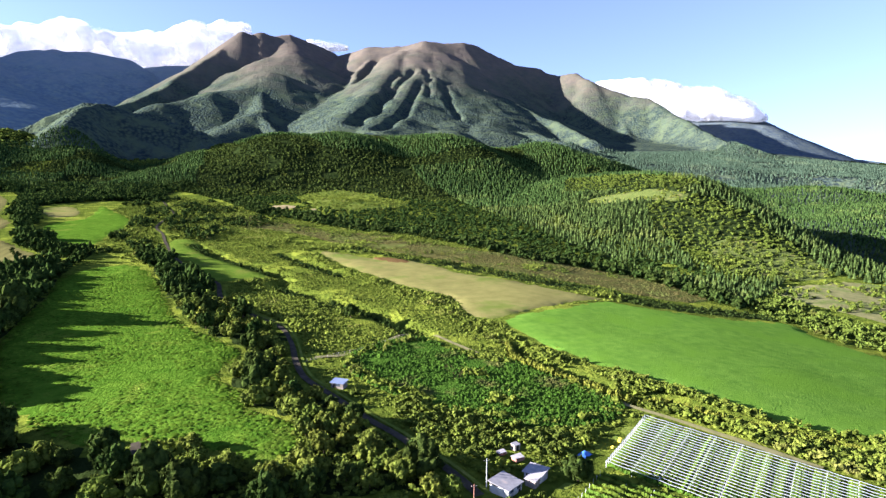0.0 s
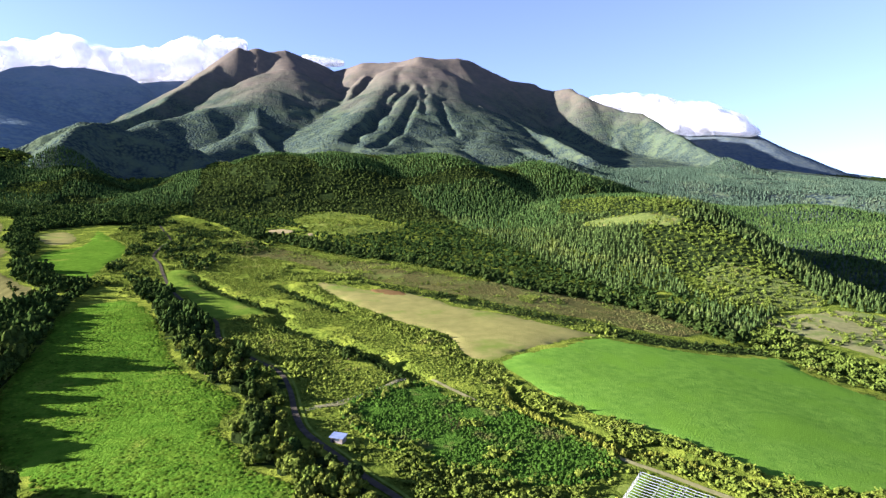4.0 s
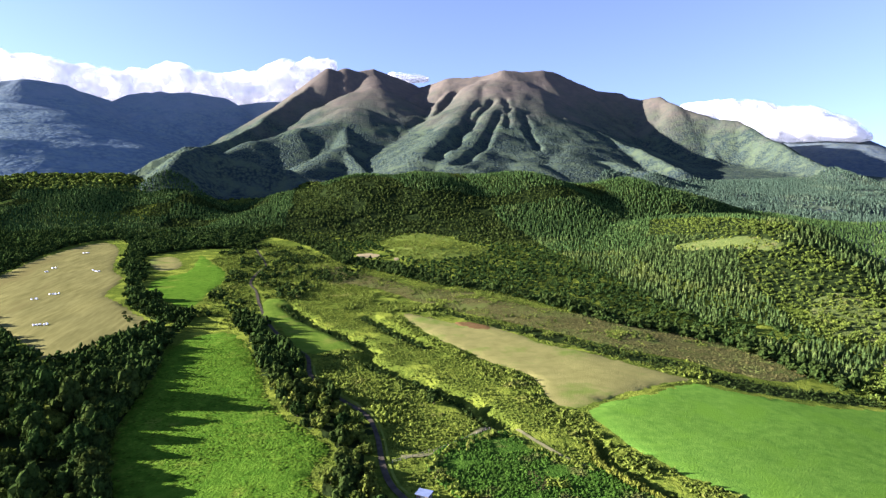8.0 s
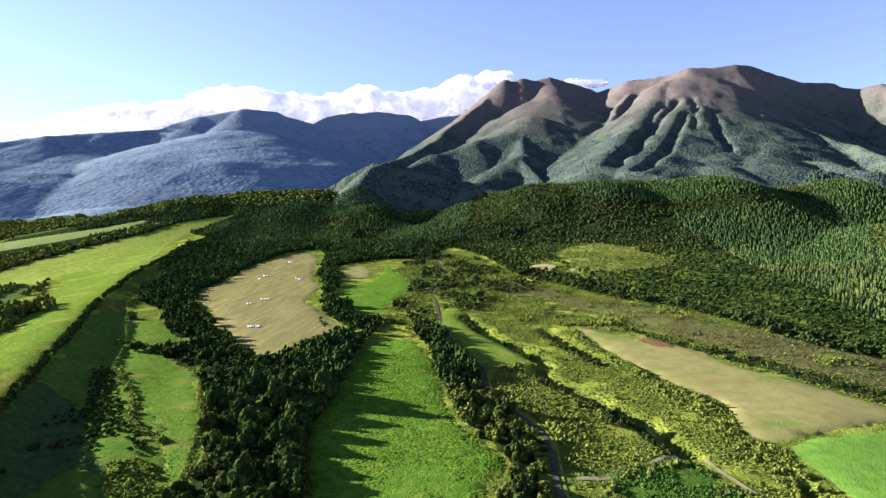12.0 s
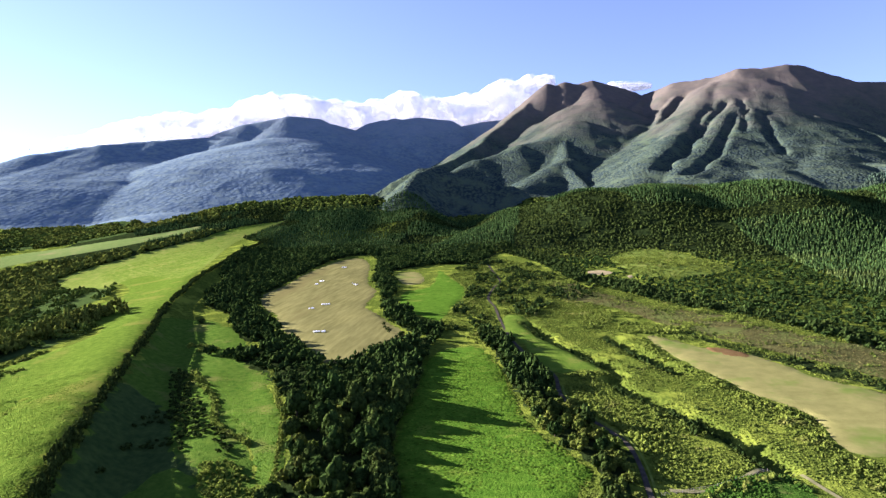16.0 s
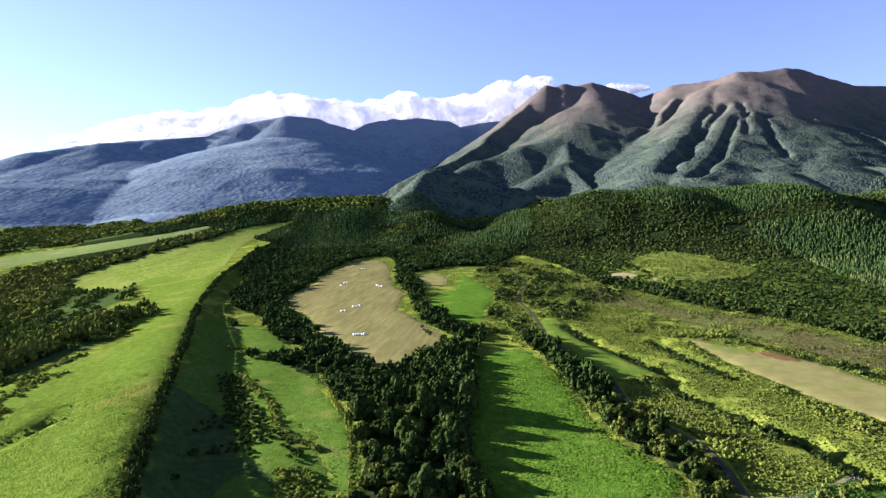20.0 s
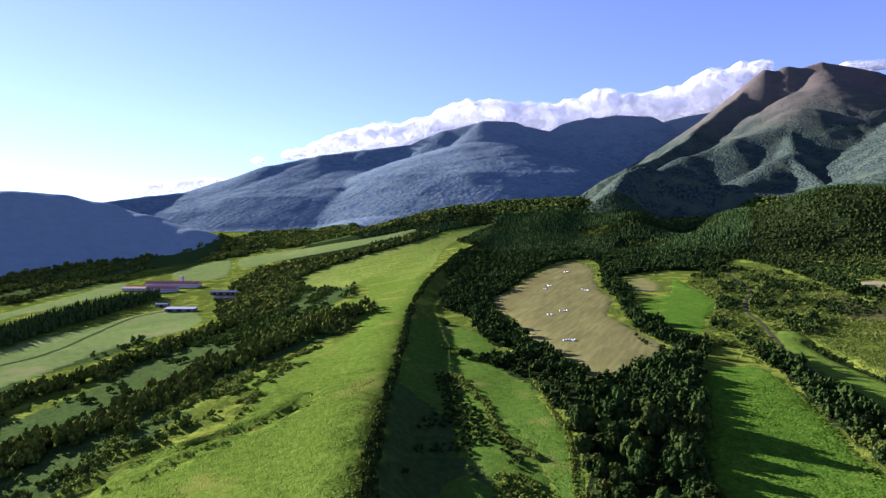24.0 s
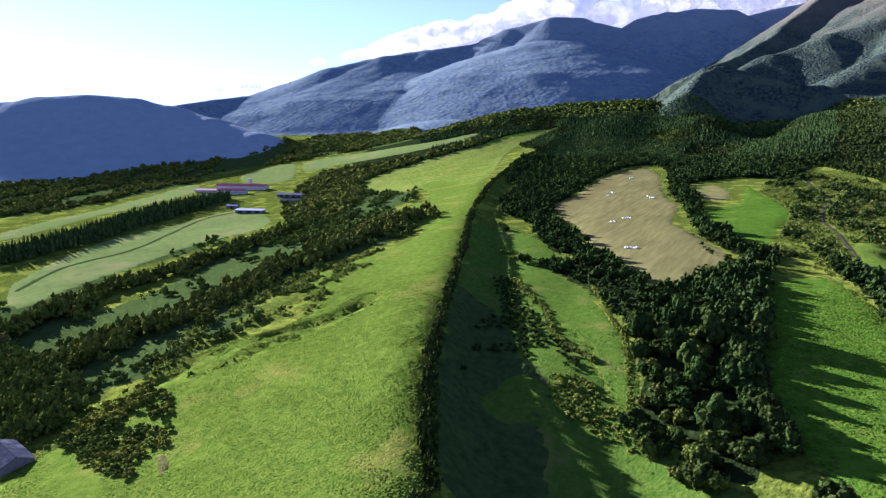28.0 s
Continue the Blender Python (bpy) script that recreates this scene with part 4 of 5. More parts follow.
OPEN = [rounded(p) for p in (PASTURE, UPPER_MEADOW, BROWN_FIELD, GREEN_FIELD, HAY_FIELD, SMALL_FIELD, ROUND_FIELD, HOLLOW_MEADOW, RIDGE_MEADOW, CLOVER_PLOT, HILL_CLEARING, KNOLL_CLEARING, WEST_FIELD, FAR_FIELD_A, FAR_FIELD_B, FAR_FIELD_C, BANK_FIELD, GRASS_YARD, VINEYARD, VINEYARD_LOW, SAND_A, SAND_B)]
LINES = [(rounded(TRACK, False), 4.6), (rounded(SOUTH_TRACK, False), 4.5), (rounded(GRASS_PATH, False), 2.8), (np.array(FENCE, float), 2.2), (np.array(SAND_A + SAND_A[:1], float), 9), (np.array(SAND_B + SAND_B[:1], float), 7)]


def sown(poly, gap, spare=0.0, avoid=True, thin=None):
    """Points strewn about a polygon some gap apart, off the fields and tracks by the spare distance."""
    poly = np.asarray(poly, float)
    lo, hi = poly.min(0), poly.max(0)
    gx, gy = np.meshgrid(np.arange(lo[0], hi[0], gap), np.arange(lo[1], hi[1], gap))
    x = gx.ravel() + RNG.uniform(-.45, .45, gx.size) * gap
    y = gy.ravel() + RNG.uniform(-.45, .45, gx.size) * gap
    ok = inside(x, y, poly)
    x, y = x[ok], y[ok]
    if avoid:
        bad = np.zeros(len(x), bool)
        for o in OPEN:
            near = (x > o[:, 0].min() - 9) & (x < o[:, 0].max() + 9) & (y > o[:, 1].min() - 9) & (y < o[:, 1].max() + 9)
            if near.any():
                idx = np.where(near)[0]
                hit = inside(x[idx], y[idx], o)
                if spare:
                    d, _ = along(x[idx], y[idx], np.r_[o, o[:1]])
                    hit |= d < spare
                bad[idx] |= hit
        for sx, sy, sr in CLEAR_SPOTS:
            bad |= np.hypot(x - sx, y - sy) < sr
        for line, w in LINES:
            d, _ = along(x, y, line)
            bad |= d < w
        x, y = x[~bad], y[~bad]
    if thin is not None:
        k = thin(x, y)
        x, y = x[k], y[k]
    return np.c_[x, y, land(x, y)]


NEAR_CROWNS = [dome(48, 760, t) for t in (1.0, 1.12, 1.05, 1.2, .92)]
MID_CROWNS = [dome(14, 16, t, False) for t in (1.0, 1.15, .92, 1.08)]
VALLEY_CROWNS = [dome(9, 8, t, False) for t in (1.0, .88, 1.12)]
TINY_CROWNS = [bush(3, 4, t) for t in (1.0, .9, 1.15)]
SHRUBS = [bush(6, 10, t) for t in (.8, 1.0, 1.15)]


def fine_bush(count, leaves, flat):
    """A shrub of many small clumps and sprays, for the ones nearest to the camera."""
    out = []
    for i in range(count):
        off, a = RNG.uniform(0, .8), RNG.uniform(0, 6.283)
        v = OCTA_V * (RNG.uniform(.26, .46) * (1 + .4 * RNG.uniform(-1, 1, (6, 1)))) @ np.array(Matrix.Rotation(RNG.uniform(0, 6), 3, "Z") @ Matrix.Rotation(RNG.uniform(.2, .9), 3, "X"))
        out.append((v + (off * math.cos(a), off * math.sin(a), flat * (.25 + RNG.uniform(.2, .75) * (1 - .6 * off * off))), OCTA_F))
    base = joined(out)[0]
    for p in base[RNG.integers(0, len(base), leaves)]:
        out.append((p + RNG.normal(0, .06, 3) + RNG.normal(0, .11, (3, 3)), np.array([(0, 1, 2)])))
    return joined(out)


DOTS = [bush(1, 2, t) for t in (.9, 1.1, 1.0)]
FINE_BUSHES = [fine_bush(9, 34, t) for t in (.9, 1.1, 1.3)]
BUSHES = [bush(1, 5, .8), bush(1, 6, .7), bush(2, 3, 1.0), bush(1, 7, 1.1)]
CONIFERS = [conifer(3, 6), conifer(3, 5), conifer(4, 5)]
FAR_CONIFERS = [conifer(2, 4), conifer(2, 5), conifer(3, 4)]

# Woods near the camera's way: the nearest trees are things of their own.
near = np.concatenate([sown(rounded(p), g, 1.5) for p, g in ((WOOD_MIDDLE, 9.0), (TRACK_BELT, 6.4), (WOOD_SOUTH, 9.0), (WOOD_WEST, 6.5))])
far_off = np.argsort(np.hypot(near[:, 0] + 40, near[:, 1]))
near, rest = near[far_off[:260]], near[far_off[260:]]


def tree(name, spot, wide, tall, shape, label, trunk_part=.14, leaf=M_LEAF):
    """A tree with a tapered, forked trunk and a crown of clumps."""
    top = new(name)
    top.location = spot
    bm = bmesh.new()
    for k in range(4):
        a, lean = k * 1.7, (0 if k == 0 else .3 * wide)
        foot = Vector((0, 0, -.4 if k == 0 else tall * trunk_part * .8))
        tip = Vector((lean * math.cos(a), lean * math.sin(a), tall * (.75 if k == 0 else .62)))
        r = wide * (.07 if k == 0 else .035)
        ends = [bmesh.ops.create_circle(bm, segments=6, radius=rr, matrix=Matrix.Translation(p))["verts"] for p, rr in ((foot, r), (tip, r * .3))]
        for i in range(6):
            bm.faces.new((ends[0][i], ends[0][(i + 1) % 6], ends[1][(i + 1) % 6], ends[1][i]))
    me = bpy.data.meshes.new("trunk")
    bm.to_mesh(me), bm.free()
    me.materials.append(M_BARK)
    trunk = new("trunk", me)
    trunk.parent = top
    v, f = shape
    head = new("crown", mesh_of("crown", v * (wide, wide, tall * .72) + (0, 0, tall * trunk_part * .6), f, leaf, False))
    head.parent = top
    return tagged(top, label, "tree", "trees of the woods")


KINDS = [tree("tree", (0, 0, 0), w, h, s, "dark green broadleaved tree in the wood") for w, h, s in ((5.2, 8.6, NEAR_CROWNS[0]), (6.2, 10.4, NEAR_CROWNS[1]), (4.6, 9.0, NEAR_CROWNS[2]), (6.8, 11.4, NEAR_CROWNS[3]), (5.4, 7.6, NEAR_CROWNS[4]))]
KINDS += [tree("tree", (0, 0, 0), w, h, s, "broadleaved tree at the wood's edge, leaves toned as sunlit", leaf=M_LEAF_LIT) for w, h, s in ((4.4, 6.8, NEAR_CROWNS[1]), (5.0, 7.2, NEAR_CROWNS[4]))]
for i, p in enumerate(near):
    s = RNG.uniform(.6, 1.2) * (1.12 if p[0] < -50 else .8)
    m = pose(p[0], p[1], p[2], 0, 0, RNG.uniform(0, 360))
    if i < len(KINDS):
        KINDS[i].matrix_basis = m
    else:
        copy_thing(KINDS[5 + i % 2 if p[0] > -55 and i % 3 else i % len(KINDS)], m @ Matrix.Diagonal((s, s, s * RNG.uniform(.9, 1.15), 1)))
lone = tree("tree", (50, 300, float(land(50, 300))), 4.2, 7.5, NEAR_CROWNS[0], "lone round tree on the scrub meadow", .15)

rest = np.concatenate([rest] + [sown(rounded(p), g, 1.0) for p, g in ((WOOD_HAY_WEST, 8.2), (WOOD_HAY_NORTH, 8.6))])
scatter("woods", MID_CROWNS, rest, *sizes(rest, 3.4, 7.6, 1.05), M_LEAF, "dense dark broadleaved woods between the fields", "woods")
pts = sown(MID_SCRUB, 9.0, 1.0, thin=lambda x, y: wavy(x, y, 38, 81) + .5 * wavy(x, y, 15, 82) > .3)
pts = np.r_[pts, sown([(-170, 935), (-60, 960), (20, 800), (75, 720), (20, 640), (-80, 640), (-110, 760)], 10.0, 1.0, thin=lambda x, y: wavy(x, y, 30, 83) > .2)]
scatter("woods", MID_CROWNS, pts, *sizes(pts, 2.2, 5.4, 1.0), M_LEAF, "loose broadleaved trees along the upper track", "woods")
pts = sown(rounded(EAST_TREES), 6.0, 1.0)
scatter("woods", MID_CROWNS, pts, *sizes(pts, 2.0, 5.4), M_LEAF_LIT, "light green broadleaved trees beside the dry flat", "woods")
pts = np.concatenate([sown(rounded(p), g, 1.0, thin=lambda x, y: ((y > 450) & (wavy(.9 * x + .43 * y, .25 * (.9 * y - .43 * x), 24, 63) > -.35)) | (wavy(x, y, 11, 71) > .62)) for p, g in ((VALLEY_WOOD, 7.2), (VALLEY_ROW, 8.0))])
scatter("woods", VALLEY_CROWNS, pts, *sizes(pts, 2.8, 6.6, 1.0), M_LEAF_LIT, "broadleaved woods along the western valley", "woods")
for row_line, spread, gap, low, high, label in ((ROW_A, 7.5, 1.7, 4.8, 8.6, "tall row of broadleaved trees between valley fields"), (ROW_B, 12.0, 1.0, 4.4, 8.6, "thick belt of tall broadleaved trees below the meadow"), (ROW_C, 5.0, 2.0, 1.6, 4.2, "loose shrubs and small trees at the meadow's foot")):
    g = rounded(row_line, False, gap)
    g = g + RNG.normal(0, spread, g.shape)
    pts = np.c_[g, land(g[:, 0], g[:, 1])]
    scatter("tree_row", MID_CROWNS, pts, *sizes(pts, low, high, 1.25), M_LEAF_LIT, label, "trees")
pts = sown(rounded(WOOD_BARN), 6.4, 1.0)
scatter("woods", MID_CROWNS, pts, *sizes(pts, 3.8, 7.2, 1.25), M_LEAF_LIT, "dense dark wood beside the barn", "woods")
pts = np.concatenate([sown(rounded(p), g, 1.0, thin=lambda x, y: wavy(.9 * x + .43 * y, .3 * (.9 * y - .43 * x), 40, 72) > (-.15 if p is FAR_WOOD_WEST else -.6)) for p, g in ((FAR_WOOD_WEST, 10.5), (HOUSE_WOOD, 8.5))])
scatter("woods", TINY_CROWNS, pts, *sizes(pts, 4, 8), M_LEAF_LIT, "distant woods around the farm", "woods")
pts = sown(rounded(WEST_WINDBREAK), 5.5, .5)
n = len(pts)
scatter("windbreak", CONIFERS, pts, RNG.uniform(2.2, 3.4, n), RNG.uniform(2.8, 4.0, n), M_CONIFER, "dark conifer windbreak along a field", "trees")

# The forest on the foothills.
HILLS = FOREST + FOREST_EAST[1:] + [(900, 300), (1500, 900), (1500, 1750), (900, 1900), (-100, 2050), (-700, 2000), (-1150, 1750), (-950, 1300)]
pine = lambda x, y: (np.where(y > 1000, (x > 300) & (wavy(x, y, 120, 12) > -.5), (x > 320) & (wavy(x, y, 90, 13) > -.7)) | (wavy(x, y, 170, 14) > .5) | ((x < -70) & (y > 955) & (wavy(x, y, 110, 85) > -.45))) & ~inside(x, y, HILL_BROAD) & ~inside(x, y, HILL_BRIM)
pts = sown(HILLS, 5.8, 2.0, thin=lambda x, y: pine(x, y) & (np.hypot(x, y) < 1650))
for part_of, kinds, label in ((np.hypot(pts[:, 0], pts[:, 1]) < 900, CONIFERS, "green planted conifer forest on the near hill"), (np.hypot(pts[:, 0], pts[:, 1]) >= 900, FAR_CONIFERS, "dark planted conifer forest covering the foothills")):
    some = pts[part_of]
    n = len(some)
    scatter("conifer_forest", kinds, some, RNG.uniform(1.7, 2.6, n), RNG.uniform(1.1, 1.7, n), M_CONIFER, label, "forest")
pts = sown(HILLS, 7.9, 2.0, thin=lambda x, y: ~pine(x, y) & ~inside(x, y, HILL_BROAD) & ~inside(x, y, HILL_BRIM) & (np.hypot(x, y) < 1650) & (wavy(x, y, 15, 69) > -.62))
near_by = np.hypot(pts[:, 0], pts[:, 1]) < 950
scatter("forest", VALLEY_CROWNS, pts[near_by], *sizes(pts[near_by], 2.4, 5.6), M_LEAF, "broadleaved forest at the foot of the hills", "forest")
pts = sown(HILLS, 5.9, 2.0, thin=lambda x, y: ~pine(x, y) & ~inside(x, y, HILL_BROAD) & ~inside(x, y, HILL_BRIM) & (np.hypot(x, y) >= 950) & (np.hypot(x, y) < 2000) & (land(x, y, True)[1] < 2) & (wavy(x, y, 18, 69) > -.6))
scatter("forest", DOTS, pts, *sizes(pts, 2.2, 4.6, 1.0), M_LEAF, "broadleaved forest on the foothills", "forest")
pts = sown([(560, 1000), (1000, 700), (1900, 700), (2300, 1400), (1700, 2000), (900, 1900), (620, 1500)], 8.4, 2.0, thin=lambda x, y: ((np.hypot(x, y) > 1640) | (x > 1200)) & (land(x, y) < 290) & (wavy(x, y, 60, 75) > -.6))
scatter("conifer_forest", FAR_CONIFERS, pts, RNG.uniform(2.2, 3.4, len(pts)), RNG.uniform(1.3, 2.0, len(pts)), M_HAZED_CONIFER, "planted conifer forest on the plain below the mountain", "forest")
pts = np.concatenate([sown(HILL_BROAD, 6.0, 1.0, thin=lambda x, y: ~inside(x, y, HILL_SCRUB) | (wavy(x, y, 9, 61) > .45)), sown(HILL_BRIM, 6.0, 1.0), sown(HILL_SCRUB, 7.0, avoid=False), sown(EAST_FLAT, 7.5, avoid=False, thin=lambda x, y: wavy(x, y, 20, 62) > 0)])
scatter("forest", VALLEY_CROWNS, pts, *sizes(pts, 1.4, 4.6, .9), M_LEAF_LIT, "light green broadleaved trees on the sunny hill end", "forest")
ring = [(-1300, 1250), (-700, 1500), (300, 1550), (1100, 1250), (1900, 700), (2700, 1500), (1500, 2400), (600, 2350), (-500, 2550), (-1400, 2450), (-1800, 1800)]
pts = sown(ring, 11.0, 2.0, thin=lambda x, y: (np.hypot(x, y) > 1600) & (np.hypot(x, y) < 2350) & (land(x, y, True)[1] < 2))
scatter("forest", [bush(1, 0, .8), bush(1, 0, .9), bush(1, 0, .7)], pts, *sizes(pts, 4, 9, .8), M_LEAF_LIT, "forest on the lower mountain slopes", "forest")

pts = sown(HILLS, 8.0, 1.0, thin=lambda x, y: along(x, y, FOREST)[0] < 30)
scatter("forest", VALLEY_CROWNS, pts, *sizes(pts, 3.2, 7.4, .95), M_LEAF, "tall broadleaved trees along the forest edge", "forest")
pts = np.concatenate([sown(rounded(p), g, .5, avoid=p is not KNOLL_CLEARING) for p, g in ((HOLLOW_TREES, 3.6), (MID_SCRUB, 5.6), (KNOLL_CLEARING, 4.8), (FIELD_MARGIN, 3.4), (WEST_SCRUB, 3.6))] + [sown(CLOVER_PLOT, 3.2, avoid=False, thin=lambda x, y: (along(x, y, CLOVER_PLOT + CLOVER_PLOT[:1])[0] < 5) | (wavy(x, y, 13, 64) > .35)), sown([(-311, 465), (-291, 463), (-271, 448), (-270, 436), (-289, 446)], 2.6, avoid=False), sown(SLOPE, 3.8, avoid=False, thin=lambda x, y: wavy(.9 * x + .43 * y, .3 * (.9 * y - .43 * x), 13, 73) > -.1), sown(HILL_CLEARING, 5, avoid=False, thin=lambda x, y: (wavy(x, y, 15, 68) > .25) | (along(x, y, HILL_CLEARING + HILL_CLEARING[:1])[0] < 6)), sown(HILL_SCRUB, 4.0, avoid=False, thin=lambda x, y: wavy(x, y, 12, 87) > .1), sown(EAST_FLAT, 4.5, avoid=False, thin=lambda x, y: wavy(x, y, 14, 88) > .25), sown(BROW, 3.6, avoid=False, thin=lambda x, y: wavy(x, y, 14, 65) > .1)])
for gully in (GULLY_A, GULLY_B, GULLY_C):
    g = rounded(gully, False, 1.8)
    g = g + RNG.normal(0, 1.6, g.shape)
    pts = np.r_[pts, np.c_[g, land(g[:, 0], g[:, 1])]]
pts = pts[(wavy(pts[:, 0], pts[:, 1], 16, 25) > -.5) & (along(pts[:, 0], pts[:, 1], DITCH_A)[0] > 3.8) & (along(pts[:, 0], pts[:, 1], DITCH_B)[0] > 3)]
scatter("bushes", SHRUBS, pts, *sizes(pts, .9, 2.5, .9), M_SHRUB, "mixed bushes along field edges and hollows", "bushes")

# The hedge on the ridge, the pale bank of the hollow, and the scrub.
lime = rounded([(-261, 392), (-231, 357), (-214, 337), (-200, 311), (-185, 294), (-174, 289), (-167, 283)], False, .9)
lime = lime + RNG.normal(0, .9, lime.shape)
pts = np.c_[lime, land(lime[:, 0], lime[:, 1])]
scatter("bushes", SHRUBS, pts, *sizes(pts, 1.0, 2.2, 1.0), M_SHRUB, "yellow-green bushes edging the hollow meadow", "bushes")
bank = rounded([(-260, 428), (-247, 437), (-230, 425), (-213, 408), (-191, 371), (-176, 339), (-160, 311), (-148, 277), (-138, 246)], False, 1.0)
bank = np.concatenate([bank + RNG.uniform(-.9, .9, bank.shape) for _ in range(2)])
pts = np.c_[bank, land(bank[:, 0], bank[:, 1])]
n = len(pts)
scatter("hedge", BUSHES, pts, RNG.uniform(.9, 1.6, n), RNG.uniform(.8, 1.6, n), M_SHRUB, "low lime-green hedge bank along the hollow meadow", "hedge")
hy = np.arange(55, 1330, 1.7)
hx = hedge_x(hy) + RNG.uniform(-2.5, 2.5, len(hy)) + 2
hy = hy + RNG.uniform(-1, 1, len(hy))
pts = np.c_[hx, hy, land(hx, hy)]
pts = pts[wavy(pts[:, 0], pts[:, 1], 9, 89) > -.75]
wide, tall = sizes(pts, 1.6, 3.3, 1.25)
tall = tall * (1 + .5 * sat((290 - pts[:, 1]) / 60))
scatter("hedge", MID_CROWNS, pts, wide, tall, M_LEAF, "tall dark hedge of trees along the ridge", "hedge")
SCRUB = [(52, 140), (20, 205), (22, 250), (0, 330), (-12, 370), (-70, 520), (-108, 560), (-100, 640), (-150, 760), (-130, 930), (60, 800), (110, 640), (280, 420), (210, 310), (120, 300), (122, 240), (150, 170), (200, 120), (150, 80), (60, 110)]
pts = sown(SCRUB, 1.8, .5, thin=lambda x, y: wavy(x, y, 22, 21) + .7 * wavy(x, y, 7, 22) - .9 * inside(x, y, MOOR) - .9 * inside(x, y, NEAR_SCRUB) - 1.5 * (along(x, y, DITCH_A)[0] < 3.2) - 1.5 * (np.minimum(along(x, y, DITCH_B)[0], np.minimum(along(x, y, DITCH_C)[0], along(x, y, DITCH_D)[0])) < 4.2) > -.5)
n = len(pts)
big = .7 + .9 * np.maximum(0, wavy(pts[:, 0], pts[:, 1], 30, 23)) * RNG.uniform(.5, 2, n)
scatter("scrub", BUSHES, pts, RNG.uniform(.6, 1.3, n) * big ** .7, RNG.uniform(.5, 1.3, n) * big, M_SHRUB, "thick yellow-green scrub and tall grass", "scrub")
pts = sown(MOOR, 1.9, .5, avoid=False, thin=lambda x, y: wavy(x, y, 13, 66) > -.55)
n = len(pts)
scatter("scrub", BUSHES, pts, RNG.uniform(.6, 1.2, n), RNG.uniform(.4, 1.0, n), M_HEATH, "brown and grey-green heath tufts", "scrub")
pts = np.concatenate([rounded(d, False, .75) for d in (DITCH_B, DITCH_C, DITCH_D)])
pts = pts + RNG.normal(0, 1.0, pts.shape) + (-4.6, -2.2)
pts = np.c_[pts, land(pts[:, 0], pts[:, 1])][wavy(pts[:, 0], pts[:, 1], 20, 70) > -.4]
scatter("bushes", SHRUBS, pts, *sizes(pts, 1.1, 2.3, 1.3), M_LEAF, "dark bushes along the ditches", "bushes")
pts = sown(rounded(BELT_EAST), 3.6, 1.0, thin=lambda x, y: wavy(x, y, 12, 86) > -.4)
scatter("bushes", SHRUBS, pts, *sizes(pts, .7, 1.7, .9), M_LEAF, "dark low bushes at the moor's edge", "bushes")
pts = np.concatenate([sown(NEAR_SCRUB, 2.0, .5), sown(NEAR_WEST, 2.7, .5), sown(MARGIN_EAST, 1.7, .5)])
pts = pts[along(pts[:, 0], pts[:, 1], DITCH_A)[0] > 5.5]
mixed = inside(pts[:, 0], pts[:, 1], MARGIN_EAST) + wavy(pts[:, 0], pts[:, 1], 9, 74) + RNG.uniform(-.5, .5, len(pts))
for some, mat, label in ((mixed > .05, M_SHRUB, "pale green shrubs and tall grass near the track"), (mixed <= .05, M_LEAF_LIT, "leafy green shrubs near the track")):
    scatter("bushes", FINE_BUSHES, pts[some], *sizes(pts[some], .8, 2.3, .9), mat, label, "bushes")
pts = sown(SHRUBBERY, 2.7, avoid=False, thin=lambda x, y: (wavy(x, y, 12, 67) > -.45) & (along(x, y, EARTH_BANK)[0] > 5))
mixed = wavy(pts[:, 0], pts[:, 1], 14, 84) + RNG.uniform(-.5, .5, len(pts))
for some, mat, label in ((mixed > 0, M_SHRUB, "yellow-green shrubs on the bank above the barn"), (mixed <= 0, M_LEAF_LIT, "dark leafy shrubs on the bank above the barn")):
    scatter("bushes", FINE_BUSHES, pts[some], *sizes(pts[some], 1.0, 3.0, 1.0), mat, label, "bushes")
thicket = [(-278, 393), (-267, 396), (-233, 350), (-212, 322), (-195, 298), (-176, 284), (-170, 278), (-185, 272), (-203, 279), (-238, 327)]
pts = np.r_[sown(thicket, 3.6, avoid=False, thin=lambda x, y: wavy(x, y, 12, 76) > -.5), sown([(-222, 240), (-262, 318), (-236, 327), (-203, 279), (-182, 266), (-208, 266)], 4.2, avoid=False, thin=lambda x, y: wavy(x, y, 12, 90) > -.1), sown([(-161, 526), (-131, 481), (-120, 441), (-134, 400), (-150, 424), (-142, 470)], 4.4, avoid=False, thin=lambda x, y: wavy(x, y, 14, 77) > -.2)]
scatter("bushes", FINE_BUSHES, pts, *sizes(pts, 1.0, 2.6, 1.0), M_LEAF, "dark thicket in the shaded hollow and by the hay field", "bushes")
fringe = rounded(DITCH_A, False, .8)
fringe = np.concatenate([fringe + (-3.6, -2.2) + RNG.normal(0, .7, fringe.shape) for _ in range(2)])
pts = np.c_[fringe, land(fringe[:, 0], fringe[:, 1])]
scatter("bushes", FINE_BUSHES, pts, RNG.uniform(.8, 1.3, len(pts)), RNG.uniform(1.7, 2.6, len(pts)), M_SHRUB, "tall pale fringe of scrub beside the ditch", "bushes")
pts = sown(SCRUB, 5.0, 1.5, thin=lambda x, y: (wavy(x, y, 15, 78) > .45) & (along(x, y, DITCH_A)[0] > 6))
scatter("bushes", SHRUBS, pts, *sizes(pts, .8, 2.0, .9), M_LEAF_LIT, "darker green bushes dotted through the scrub", "bushes")

# ---- buildings and small things ----
M_WALL = material("white_wall", (.33, .31, .28), (.46, .44, .41), 1.5, rough=.8, bump=.01)
M_WALL_DARK = material("board_wall", (.10, .085, .07), (.2, .17, .14), 1.0, rough=.85, bump=.02)
